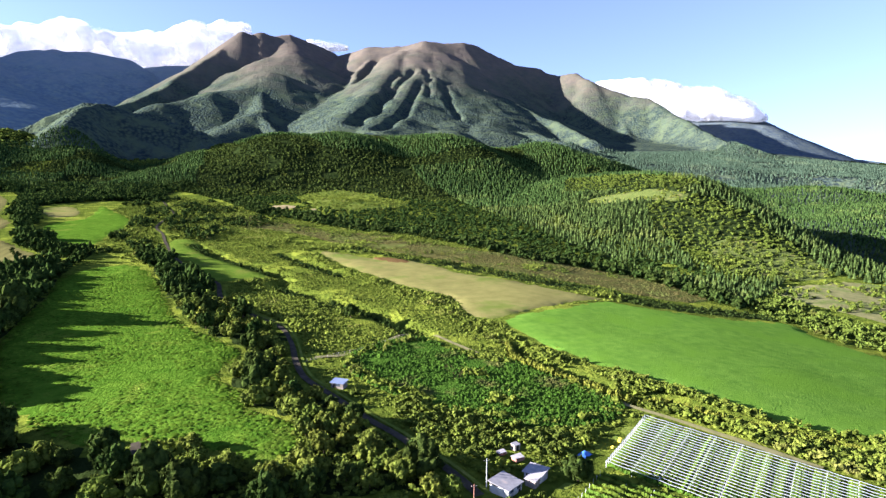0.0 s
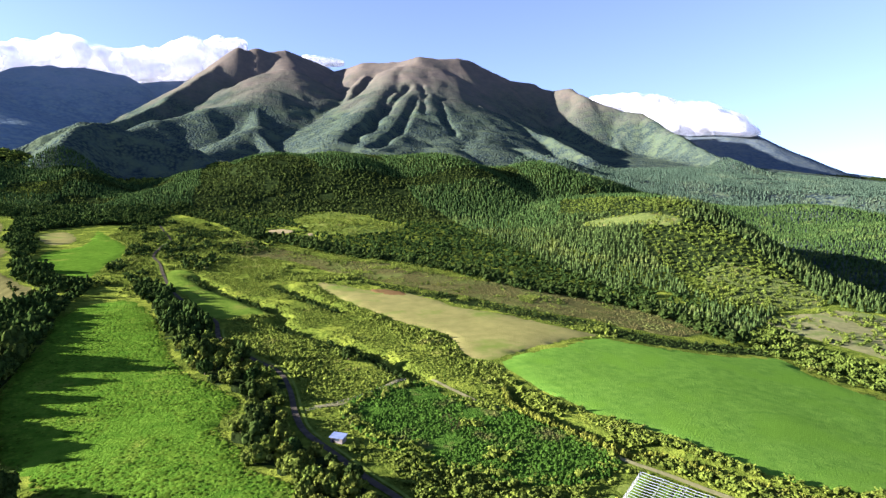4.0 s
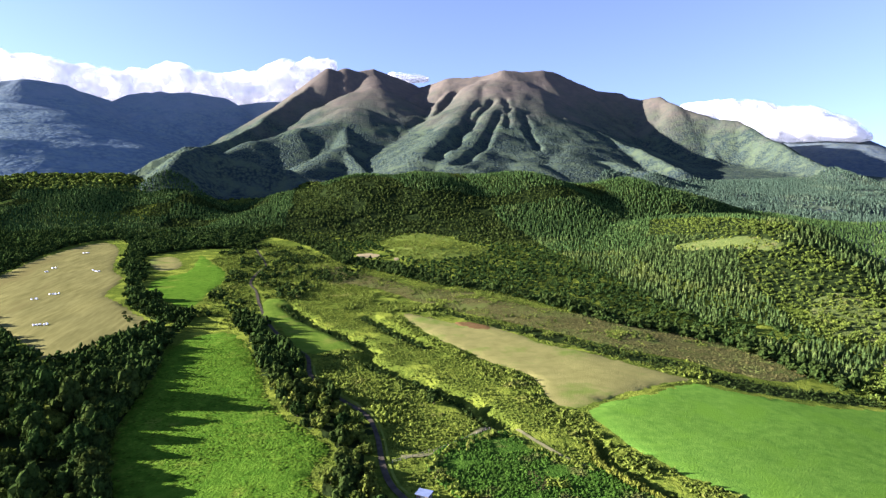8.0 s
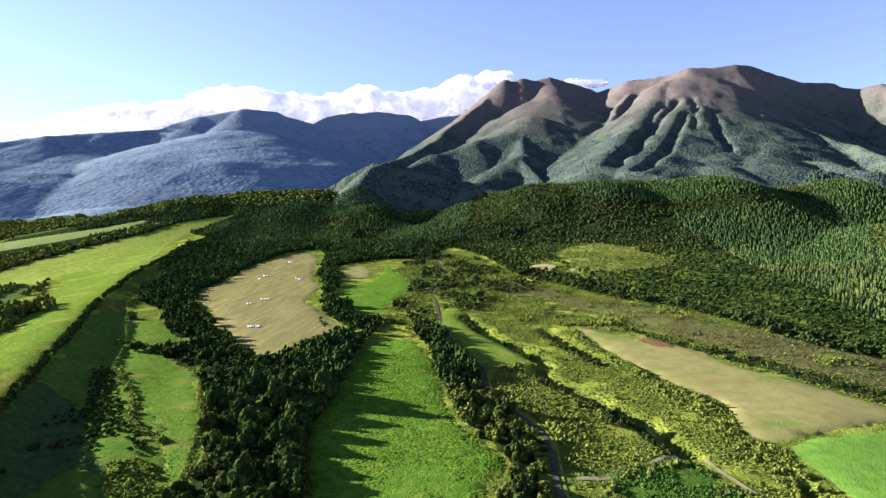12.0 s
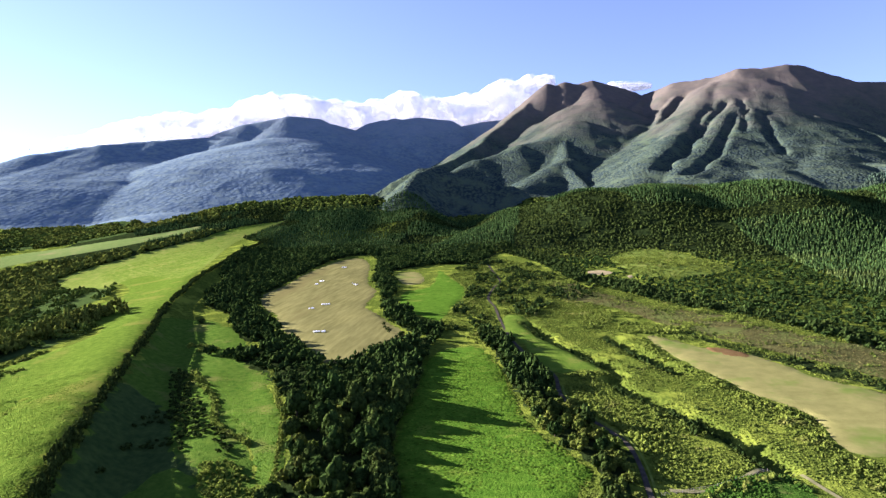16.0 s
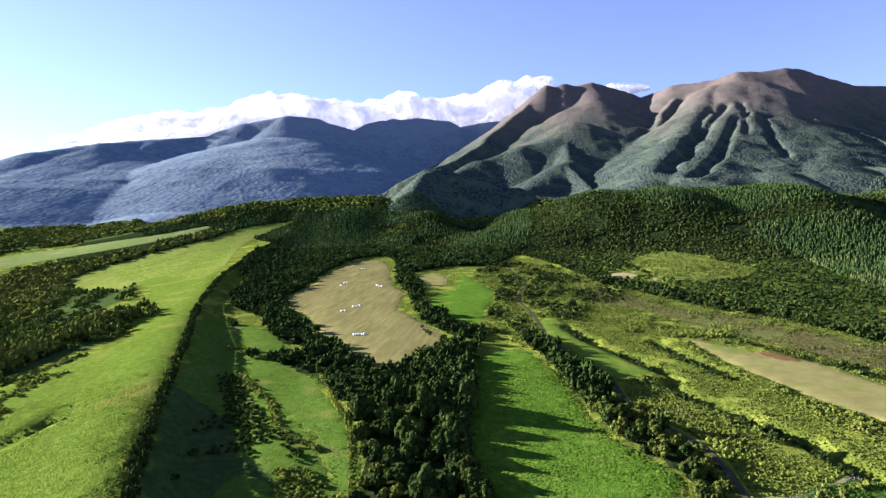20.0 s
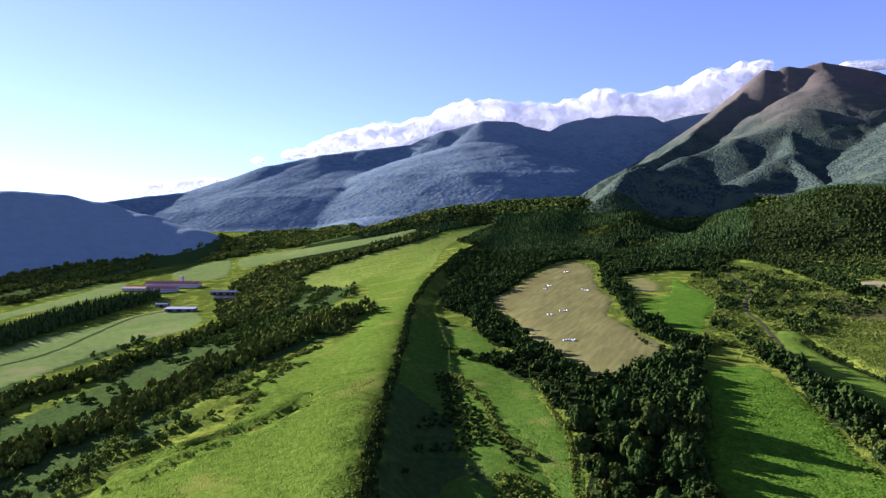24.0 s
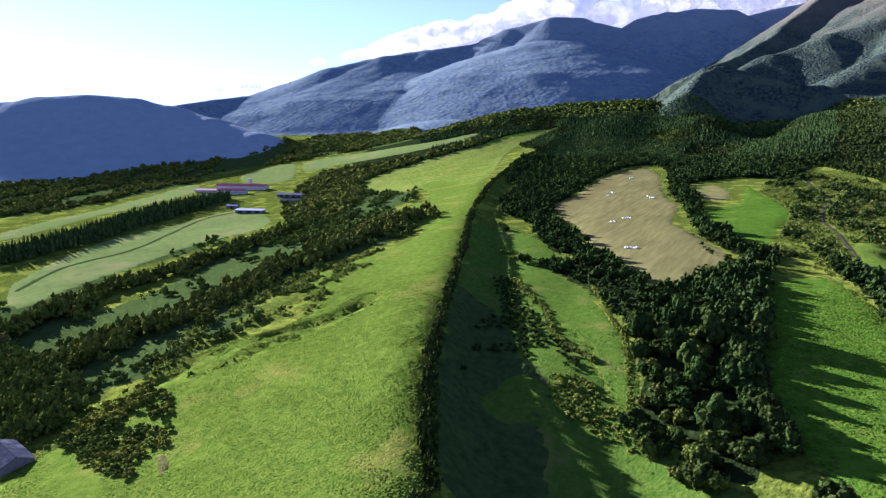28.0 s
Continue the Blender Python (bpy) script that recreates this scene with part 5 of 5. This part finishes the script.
M_ROOF_PALE = material("pale_metal_roof", (.2, .195, .19), (.3, .29, .28), 1.2, rough=.9, bump=.02, patch=(.36, .31, .26), patch_size=3)
M_ROOF_BLUE = material("blue_metal_roof", (.075, .10, .16), (.125, .16, .24), 1.5, rough=.75, bump=.02)
M_ROOF_RED = material("red_roof", (.30, .075, .07), (.42, .13, .115), 4, rough=.7, bump=.05)
M_ROOF_GREY = material("slate_roof", (.022, .024, .034), (.045, .05, .062), 3, rough=.9, bump=.05, patch=(.075, .078, .09), patch_size=9)
M_OPENING_SHADE = material("opening_shade", (.012, .012, .014), (.03, .03, .032), 1)
M_GLASS = material("window_glass", (.03, .04, .05), (.06, .07, .08), 2, rough=.08)
M_FILM = material("white_film", (.72, .74, .76), (.85, .86, .87), .8, rough=.35, bump=.02)
M_COVER = material("plastic_cover", (.22, .25, .24), (.34, .37, .36), 1.0, rough=.7, bump=.01, leafy=.45)
M_POST = material("steel_post", (.26, .27, .27), (.38, .39, .39), .5, rough=.6)
M_WOOD = material("grey_wood", (.16, .13, .10), (.30, .26, .21), .5, bump=.01)
M_VINE = material("vine_leaves", (.04, .08, .008), (.10, .15, .016), 1.2, island=.4, leafy=.25)
M_TARP = material("blue_tarp", (.03, .09, .32), (.06, .17, .45), 1.0, rough=.6, bump=.05)
M_YELLOW = material("yellow_plastic", (.75, .55, .03), (.85, .66, .06), .5, rough=.45)
M_RUST = material("rusty_sheet", (.22, .10, .06), (.40, .22, .15), .8, bump=.02)
M_TUSSOCK = material("ridge_tussocks", (.049, .088, .0075), (.106, .151, .015), 4, island=.35, leafy=.15)
M_GRASS = material("tuft_grass", (.034, .080, .005), (.077, .140, .010), 5, island=.4, leafy=.15)


def part(name, bm, mat, parent, label=""):
    me = bpy.data.meshes.new(name)
    bm.to_mesh(me), bm.free()
    me.materials.append(mat)
    ob = new(name, me)
    ob.parent = parent
    return tagged(ob, label)


def block(w, d, h, at=(0, 0, 0), bevel=.02, turn=0.0):
    """A bevelled box of that size whose base is centred on the place."""
    bm = bmesh.new()
    bmesh.ops.create_cube(bm, size=1, matrix=Matrix.Translation((at[0], at[1], at[2] + h / 2)) @ Matrix.Rotation(turn, 4, "Z") @ Matrix.Diagonal((w, d, h, 1)))
    if bevel:
        bmesh.ops.bevel(bm, geom=bm.edges[:], offset=bevel, segments=1, affect="EDGES")
    return bm


def slab(corners, thick):
    """A roof sheet over four corners, with thickness."""
    bm = bmesh.new()
    low = [bm.verts.new(c) for c in corners]
    high = [bm.verts.new((c[0], c[1], c[2] + thick)) for c in corners]
    bm.faces.new(low[::-1]), bm.faces.new(high)
    for i in range(4):
        bm.faces.new((low[i], low[(i + 1) % 4], high[(i + 1) % 4], high[i]))
    return bm


def building(name, label, x, y, w, d, h, turn, wall, roof, rise=1.2, gable=True, eave=.5, openings=(), windows=0, category="building", roof_label=""):
    """A house along its own x: four walls, roof sheets, ridge cap, openings (place along the front, width, height) and windows."""
    top = new(name)
    top.matrix_basis = pose(x, y, float(land(x, y)) - .2, 0, 0, turn)
    t = .18
    for at, size in (((0, -d / 2, 0), (w, t)), ((0, d / 2, 0), (w, t)), ((-w / 2 + t / 2, 0, 0), (t, d - t - .01)), ((w / 2 - t / 2, 0, 0), (t, d - t - .01))):
        part("wall", block(*size, h, at), wall, top)
    if gable:
        for s in (-1, 1):
            bm = bmesh.new()
            tri = [(s * (w / 2 - .02), -d / 2, h), (s * (w / 2 - .02), d / 2, h), (s * (w / 2 - .02), 0, h + rise)]
            a = [bm.verts.new(p) for p in tri]
            b = [bm.verts.new((p[0] - s * t, p[1], p[2])) for p in tri]
            bm.faces.new(a), bm.faces.new(b[::-1])
            for i in range(3):
                bm.faces.new((a[i], a[(i + 1) % 3], b[(i + 1) % 3], b[i]))
            part("gable", bm, wall, top)
            k = rise / (d / 2) * eave
            part("roof", slab([(-w / 2 - eave, s * (d / 2 + eave), h - k), (w / 2 + eave, s * (d / 2 + eave), h - k), (w / 2 + eave, 0, h + rise), (-w / 2 - eave, 0, h + rise)][::s], .12), roof, top, roof_label)
        part("ridge_cap", block(w + 2 * eave, .35, .12, (0, 0, h + rise + .08)), roof, top)
    else:
        part("roof", slab([(-w / 2 - eave, -d / 2 - eave, h - .05), (w / 2 + eave, -d / 2 - eave, h - .05), (w / 2 + eave, d / 2 + eave, h + rise), (-w / 2 - eave, d / 2 + eave, h + rise)], .12), roof, top, roof_label)
        part("back_wall", block(w - .1, t, rise, (0, d / 2 - .02, h)), wall, top)
    # Near-black panels on the wall stand in for the shade inside openings.
    for px, pw, ph in openings:
        part("door", block(pw, .12, ph, (px, -d / 2 - t / 2, 0)), M_OPENING_SHADE, top, "near-black panel for the shade in a doorway")
    for i in range(windows):
        px = -w / 2 + w * (i + .5) / windows
        win = part("window", block(min(2.2, w / windows * .5), .08, 1.1, (px, -d / 2 - t / 2, h * .45)), M_GLASS, top)
        part("sill", block(min(2.4, w / windows * .55), .16, .08, (px, -d / 2 - t / 2 - .03, h * .45 - .1)), wall, win)
    return tagged(top, label, category)


building("cabin", "small cabin with a pale grey metal roof beside the track", 60, 134, 6.0, 5.2, 2.1, 34, M_WALL, M_ROOF_PALE, .9, False, windows=2, openings=((2.0, 1, 2.0),))
building("cabin", "pale-roofed hut with white walls behind the cabin", 69.8, 137.5, 4.6, 3.8, 2.0, -54, M_WALL, M_ROOF_PALE, .7, False, windows=1, openings=((-1.2, 1, 2.0),))
building("lean_to", "low lean-to with a pale roof against the hut", 67.4, 134.6, 2.8, 2.2, 1.9, -54, M_WOOD, M_ROOF_PALE, .3, False, .25)
building("storage_box", "small white storage shed in the scrub", 71, 152.5, 1.9, 1.5, 1.7, 20, M_WOOD, M_ROOF_PALE, .2, False, .15, openings=((0, .8, 1.6),))
building("field_shed", "little field shed with a blue-grey metal roof", 31, 209.5, 4.6, 2.8, 2.0, -38, M_WALL_DARK, M_ROOF_BLUE, .7, False, .45, openings=((-1.0, 1.0, 1.7),), windows=1)
building("barn", "large barn with a dark slate roof below the meadow", -352, 103, 23, 12, 4.2, -8, M_WALL_DARK, M_ROOF_GREY, 2.6, True, .7, openings=((-6, 4, 3.2), (2, 4, 3.2), (8, 3, 2.6)))
building("main_house", "long red-roofed farm building with white walls", -1036, 818, 104, 15, 8, 18, M_WALL, M_ROOF_RED, 4, True, 1, windows=22)
building("front_house", "white building with a faded red roof in front", -1004, 768, 52, 13, 7, 22, M_WALL, M_ROOF_RED, 3.4, True, 1, windows=12)
building("side_house", "low pinkish farm building beside the windbreak", -1080, 772, 48, 12, 5, 14, M_WALL, M_ROOF_RED, 2.4, True, .8, windows=9)
building("tower", "slender white tower behind the farm", -1030, 832, 6, 6, 19, 18, M_WALL, M_WALL, 1.0, True, .3, windows=1)
building("cattle_barn", "grey-roofed barn with dark openings", -868, 778, 46, 11, 5, 20, M_WALL_DARK, M_ROOF_PALE, 2.2, True, .8, openings=((-15, 6, 3.5), (-4, 6, 3.5), (8, 6, 3.5), (17, 5, 3.5)))
building("cattle_barn", "long low barn with a blue-grey roof", -814, 640, 44, 10, 4.2, 22, M_WALL_DARK, M_ROOF_BLUE, 1.6, False, .8, openings=((-14, 7, 3), (0, 7, 3), (13, 6, 3)))
building("machine_shed", "dark-roofed open machine shed", -828, 738, 32, 13, 4, 24, M_WALL_DARK, M_ROOF_GREY, 1.6, False, .8, openings=((-8, 10, 3.2), (8, 8, 3.2)))
building("store", "small grey farm store among trees", -878, 662, 20, 8, 4, 20, M_WALL_DARK, M_ROOF_BLUE, 1.5, True, .5, openings=((0, 4, 3),))


def bale(x, y, turn):
    """A round silage bale in white film, lying on its side, with pleated ends."""
    n = 20
    out, r, half = [], .68, .62
    for k, (u, rr) in enumerate(((-half, .3), (-half, .58), (-half + .07, .68), (half - .07, .68), (half, .58), (half, .3))):
        a = np.arange(n) * 2 * math.pi / n
        q = rr * (1 + .02 * np.cos(a * 5 + k))
        out.append(np.c_[np.full(n, u), q * np.cos(a), r + q * np.sin(a)])
    i = np.arange(n)
    f = np.concatenate([np.stack([k * n + i, k * n + (i + 1) % n, (k + 1) * n + (i + 1) % n, (k + 1) * n + i], -1) for k in range(5)])
    caps = [np.stack([np.full(n - 2, 0), np.arange(2, n), np.arange(1, n - 1), np.arange(1, n - 1)], -1), np.stack([np.full(n - 2, 5 * n), 5 * n + np.arange(1, n - 1), 5 * n + np.arange(2, n), 5 * n + np.arange(2, n)], -1)]
    v = np.concatenate(out)
    bm = bmesh.new()
    vs = [bm.verts.new(p) for p in v]
    for q in f:
        bm.faces.new([vs[j] for j in q]).smooth = True
    bm.faces.new([vs[j] for j in range(n)][::-1]), bm.faces.new([vs[j] for j in range(5 * n, 6 * n)])
    me = bpy.data.meshes.new("hay_bale")
    bm.to_mesh(me), bm.free()
    me.materials.append(M_FILM)
    ob = new("hay_bale", me)
    ob.matrix_basis = pose(x, y, float(land(x, y)) + .33, 0, 0, turn)
    return tagged(ob, "round hay bale wrapped in white film on mown field", "bale", "bales on the hay field")


first_bale = None
for cx, cy, count in ((-203, 488, 5), (-246, 582, 3), (-239, 604, 4), (-295, 728, 2), (-296, 750, 3), (-251, 734, 1), (-244, 727, 3), (-309, 883, 3)):
    for k in range(count):
        x, y, turn = cx + (k - count / 2) * 2.3 + RNG.uniform(-.5, .5), cy + RNG.uniform(-1.6, 1.6), RNG.uniform(0, 180)
        if first_bale is None:
            first_bale = bale(x, y, turn)
        else:
            copy_thing(first_bale, pose(x, y, float(land(x, y)) + .33, 0, 0, turn))


def aligned(x, y, dx, dy, length):
    """A pose at (x, y) whose x axis runs over the ground towards (dx, dy)."""
    z0, z1 = float(land(x, y)), float(land(x + dx * length, y + dy * length))
    ax = Vector((dx * length, dy * length, z1 - z0)).normalized()
    ay = Vector((-dy, dx, 0)).normalized()
    m = Matrix((ax, ay, ax.cross(ay))).transposed().to_4x4()
    m.translation = (x, y, z0)
    return m


def trellis_row(length, covered, label, group):
    row = new("trellis_row" if covered else "vine_row")
    v, f = joined([(clump(.42, .4)[0] * (1.25, .85, 1.25) + (u, RNG.uniform(-.12, .12), .85 + RNG.uniform(-.2, .35)), ICO_F) for u in np.arange(.5, length, .62)])
    tagged(new("vine", mesh_of("vine", v, f, M_VINE, False)), "leafy green vine").parent = row
    if covered:
        u = np.linspace(0, length, int(length / 1.2))
        a = np.linspace(-1, 1, 7)
        sag = .06 * np.cos(u * 2 * math.pi / 7)[:, None]
        cs = np.stack([np.broadcast_to(u[:, None], (len(u), 7)), np.broadcast_to(.09 * a, (len(u), 7)), 1.92 - .16 * a ** 2 + sag], -1).reshape(-1, 3)
        i = np.arange((len(u) - 1) * 7).reshape(-1, 7)[:, :6].ravel()
        cover = new("cover", mesh_of("cover", cs, np.stack([i, i + 7, i + 8, i + 1], -1), M_COVER))
        cover.parent = row
        tagged(cover, "white plastic rain cover")
    for u in np.arange(0, length + .1, 7.0):
        part("post", block(.09, .09, 1.92 if covered else 1.5, (u, 0, -.1), .0), M_POST, row)
    return tagged(row, label, "trellis", group)


RX, RY = .545, -.838
row = trellis_row(70, True, "vine row under a white plastic rain cover", "covered trellis rows")
for k in range(22):
    x, y = 118.5 - 28 * k / 21 + RX * (.6 if k < 2 else 0), 160.5 - 22.5 * k / 21
    m = aligned(x, y, RX, RY, 70)
    if k == 0:
        row.matrix_basis = m
    else:
        copy_thing(row, m)
row = trellis_row(38, False, "low uncovered green vine row on posts", "open vine rows")
for k in range(7):
    m = aligned(86.5 - 2.0 * k, 134.5 - 1.6 * k, RX, RY, 38)
    if k == 0:
        row.matrix_basis = m
    else:
        copy_thing(row, m)
bracing = new("trellis_bracing")
for u in np.arange(0, 71, 7.0):
    a, b = Vector((118.5 + RX * u, 160.5 + RY * u, 0)), Vector((90.5 + RX * u, 138 + RY * u, 0))
    a.z, b.z = float(land(a.x, a.y)) + 1.82, float(land(b.x, b.y)) + 1.82
    bm = bmesh.new()
    bmesh.ops.create_cube(bm, size=1, matrix=Matrix.Translation((a + b) / 2) @ (b - a).to_track_quat("X", "Z").to_matrix().to_4x4() @ Matrix.Diagonal(((b - a).length, .045, .045, 1)))
    part("pipe", bm, M_POST, bracing)
for k in range(22):
    p = Vector((118.5 - 28 * k / 21, 160.5 - 22.5 * k / 21, 0))
    p.z = float(land(p.x, p.y)) - .1
    part("end_post", block(.12, .12, 2.05, p, 0), M_POST, bracing)
tagged(bracing, "grey steel pipes bracing the covered trellis", "trellis")

fence = new("fence")
line = rounded(FENCE, False, 2.3)
spots = [Vector((p[0], p[1], float(land(*p)))) for p in line]
for p in spots:
    part("post", block(.14, .14, 1.5, p - Vector((0, 0, .1)), .01), M_WOOD, fence)
for a, b in zip(spots, spots[1:]):
    for h in (.55, 1.15):
        bm = bmesh.new()
        bmesh.ops.create_cube(bm, size=1, matrix=Matrix.Translation((a + b) / 2 + Vector((0, 0, h))) @ (b - a).to_track_quat("X", "Z").to_matrix().to_4x4() @ Matrix.Diagonal(((b - a).length, .05, .12, 1)))
        part("rail", bm, M_WOOD, fence)
tagged(fence, "weathered wooden post-and-rail fence by the plot", "fence")


def pole(x, y, h, r, mat, label):
    top = new("utility_pole")
    top.location = (x, y, float(land(x, y)) - .3)
    bm = bmesh.new()
    bmesh.ops.create_cone(bm, cap_ends=True, segments=10, radius1=r, radius2=r * .6, depth=h, matrix=Matrix.Translation((0, 0, h / 2)))
    part("shaft", bm, mat, top)
    part("crossarm", block(1.4, .1, .1, (0, 0, h - .6)), M_WOOD, top)
    for s in (-.6, .6):
        part("insulator", block(.1, .1, .18, (s, 0, h - .5), .02), M_WALL, top)
    tagged(top, label, "pole")


pole(56, 136.5, 7.5, .16, M_POST, "grey concrete utility pole beside the track")
pole(49.5, 128, 6.5, .14, M_RUST, "reddish-brown pole beside the track")

tarp_v = np.array([(u, v, .15 + 1.1 * math.exp(-(u * u / 2.2 + v * v / .9)) + .12 * math.sin(3 * u + 2 * v)) for u in np.linspace(-2.2, 2.2, 15) for v in np.linspace(-1.4, 1.4, 9)])
k = np.arange(14 * 9).reshape(14, 9)[:, :8].ravel()
tarp = new("tarpaulin", mesh_of("tarpaulin", tarp_v, np.stack([k, k + 9, k + 10, k + 1], -1), M_TARP))
tarp.matrix_basis = pose(88.2, 145, float(land(88.2, 145)), 0, 0, 25)
tagged(tarp, "crumpled blue tarpaulin over a pile at the yard's edge", "tarpaulin")
for x, y in ((98, 146.6), (102.3, 149.6), (103.1, 150.6)):
    crate = new("crate")
    crate.matrix_basis = pose(x, y, float(land(x, y)) + .33, 0, 0, 35)
    part("tub", block(.9, .7, .55, (0, 0, 0), .05), M_YELLOW, crate)
    part("rim", block(.98, .78, .09, (0, 0, .5), .02), M_YELLOW, crate)
    tagged(crate, "yellow plastic harvest crate on the grass", "crate", "crates by the trellis")
for x, y, s in ((66, 150.5, 1.0), (69, 146.5, 1.25)):
    heap = new("scrap_heap")
    heap.matrix_basis = pose(x, y, float(land(x, y)), 0, 0, 15)
    part("heap", block(2.6 * s, 1.8 * s, .9 * s, (0, 0, 0), .3), M_RUST, heap)
    part("sheet", slab([(-1.7 * s, -.9 * s, .95 * s), (.9 * s, -1.1 * s, 1.05 * s), (1.2 * s, .8 * s, 1.2 * s), (-1.4 * s, .9 * s, 1.0 * s)], .04), M_ROOF_PALE, heap, "pale corrugated sheet")
    tagged(heap, "rusty scrap heap under a pale metal sheet", "scrap heap")

tree("tree", (79.5, 133.5, float(land(79.5, 133.5))), 4.6, 7.6, NEAR_CROWNS[1], "round green tree beside the huts", .06)
tree("tree", (53, 318, float(land(53, 318))), 4.2, 5.6, NEAR_CROWNS[4], "lone round tree standing in the scrub", .06)
tree("tree", (-333, 528, float(land(-333, 528))), 3.6, 5.6, NEAR_CROWNS[2], "lone round tree on the shaded meadow", .12)

# Grass tufts on the fields that the camera passes nearest.
TUFTS = [(np.array([(1, 0, 0), (.1, .9, 0), (-.9, .1, 0), (0, -1, 0), (.15 * s, .1, 1)]), np.array([(0, 1, 4), (1, 2, 4), (2, 3, 4), (3, 0, 4)])) for s in (-2, 0, 2)]
for line, gap, wide, tall, name, label in ((RIDGE_MEADOW, 1.2, .55, .2, "meadow_grass", "tussocky olive-green meadow grass"), (PASTURE, 1.7, .9, .3, "pasture_grass", "short tufted pasture grass"), (HOLLOW_MEADOW, 2.0, .8, .2, "meadow_grass", "tufted grass in the hollow"), (CLOVER_PLOT, 1.2, .9, .8, "tall_weeds", "rank dark green weeds")):
    pts = sown(rounded(line), gap, avoid=False, thin=lambda x, y: (np.hypot(x + 60, y) < 430) & (wavy(x, y, 11, 51) + .5 * wavy(x, y, 31, 52) > (-.6 if line is not RIDGE_MEADOW else -.35)))
    pts[:, 2] += .3
    n = len(pts)
    scatter(name, TUFTS, pts, wide * RNG.uniform(.5, 1.5, n), tall * RNG.uniform(.4, 1.6, n), M_CLOVER if line is CLOVER_PLOT else M_TUSSOCK if line is RIDGE_MEADOW else M_GRASS, label, "grass", smooth=True)

# ---- clouds ----
CLOUD_WEST = [(-3093, 3538, 664, 715), (-2966, 3645, 685, 747), (-2828, 3753, 720, 834), (-2600, 3914, 749, 925), (-2435, 4018, 744, 913), (-2287, 4104, 793, 965), (-2032, 4236, 889, 1104), (-1759, 4357, 926, 1125), (-1542, 4438, 876, 1079), (-1314, 4511, 864, 1078), (-1116, 4563, 932, 1139), (-915, 4608, 936, 1124), (-667, 4650, 898, 1108), (-415, 4679, 920, 1193), (-162, 4695, 981, 1254), (89, 4697, 1145, 1249)]
CLOUD_LOW = [(-3661, 2716, 390, 435), (-3526, 2885, 402, 471), (-3377, 3054, 429, 508), (-3217, 3219, 456, 504)]
CLOUD_SMALL = [(-3214, 3360, 625, 666), (-3139, 3427, 622, 676)]
CLOUD_EAST = [(2323, 3827, 835, 866), (2513, 3705, 778, 873), (2692, 3577, 636, 863), (2861, 3444, 591, 796), (3017, 3308, 584, 741), (3138, 3193, 569, 656), (3174, 3157, 567, 610)]
CLOUD_GAP = [(449, 4676, 1147, 1195), (609, 4658, 1123, 1184), (770, 4634, 1131, 1164)]


def billows(u, v, seed):
    """Rounded bulges with creases between them, at four sizes."""
    return sum(k * (np.abs(wavy(u, v, size, seed + i)) - .3) for i, (size, k) in enumerate(((230, 62), (95, 26), (44, 7))))


def cloud(line, label, deep=120.0, swell=1.0):
    """A rolling bank of cloud along a line of (x, y, foot, top): a dense body within two thin veils."""
    pts = np.array(line, float)
    seg = np.r_[0, np.cumsum(np.hypot(*np.diff(pts[:, :2], axis=0).T))]
    s = np.arange(0, seg[-1] + 1, 13.0)
    x, y, lo, hi = (np.interp(s, seg, pts[:, k])[:, None] for k in range(4))
    dx, dy = np.gradient(x[:, 0])[:, None], np.gradient(y[:, 0])[:, None]
    step = np.hypot(dx, dy)
    a = np.linspace(0, 2 * math.pi, 56, endpoint=False)[None]
    tall = (hi - lo) / 2
    ends = np.sqrt(np.clip(np.minimum(s, seg[-1] - s) / (1.2 * tall[:, 0] + 20), 0.02, 1))[:, None]
    body = None
    for k, (grow, mat, name) in enumerate(((-4, M_CLOUD, "cloud"), (6, M_MIST, "veil"), (15, M_MIST, "veil"))):
        puff = swell * np.minimum(1, tall / 75) * billows(s[:, None] + 30 * np.sin(a), a * 105 + .02 * s[:, None], 31) + grow * swell * (1 + .8 * wavy(s[:, None], a * 105, 55, 44 + k))
        r, h = np.maximum(6, deep * np.minimum(1, tall / 60) * ends + puff), np.maximum(4, tall * ends + puff * (.55 + .45 * np.sin(a)))
        side = -np.cos(a) * r
        v = np.stack([x + side * dy / step, y - side * dx / step, (lo + hi) / 2 + np.sin(a) * h], -1)
        m, w = v.shape[:2]
        i, j = np.arange(m - 1)[:, None] * w, np.arange(w)[None]
        f = np.stack([i + j, i + (j + 1) % w, i + w + (j + 1) % w, i + w + j], -1).reshape(-1, 4)
        ob = new(name, mesh_of(name, v.reshape(-1, 3), f, mat))
        if body is None:
            body = tagged(ob, label, "cloud", kind="structure")
        else:
            ob.parent = body


cloud(CLOUD_WEST, "long white cloud bank rolling over the mountain ridge")
cloud(CLOUD_LOW, "low white cloud behind the far hill", 60, .6)
cloud(CLOUD_SMALL, "small white cloud puff beside the ridge", 40, .5)
cloud(CLOUD_EAST, "white cloud cap on the far mountain", 110, .8)
cloud(CLOUD_GAP, "white cloud showing behind the saddle", 60, .5)
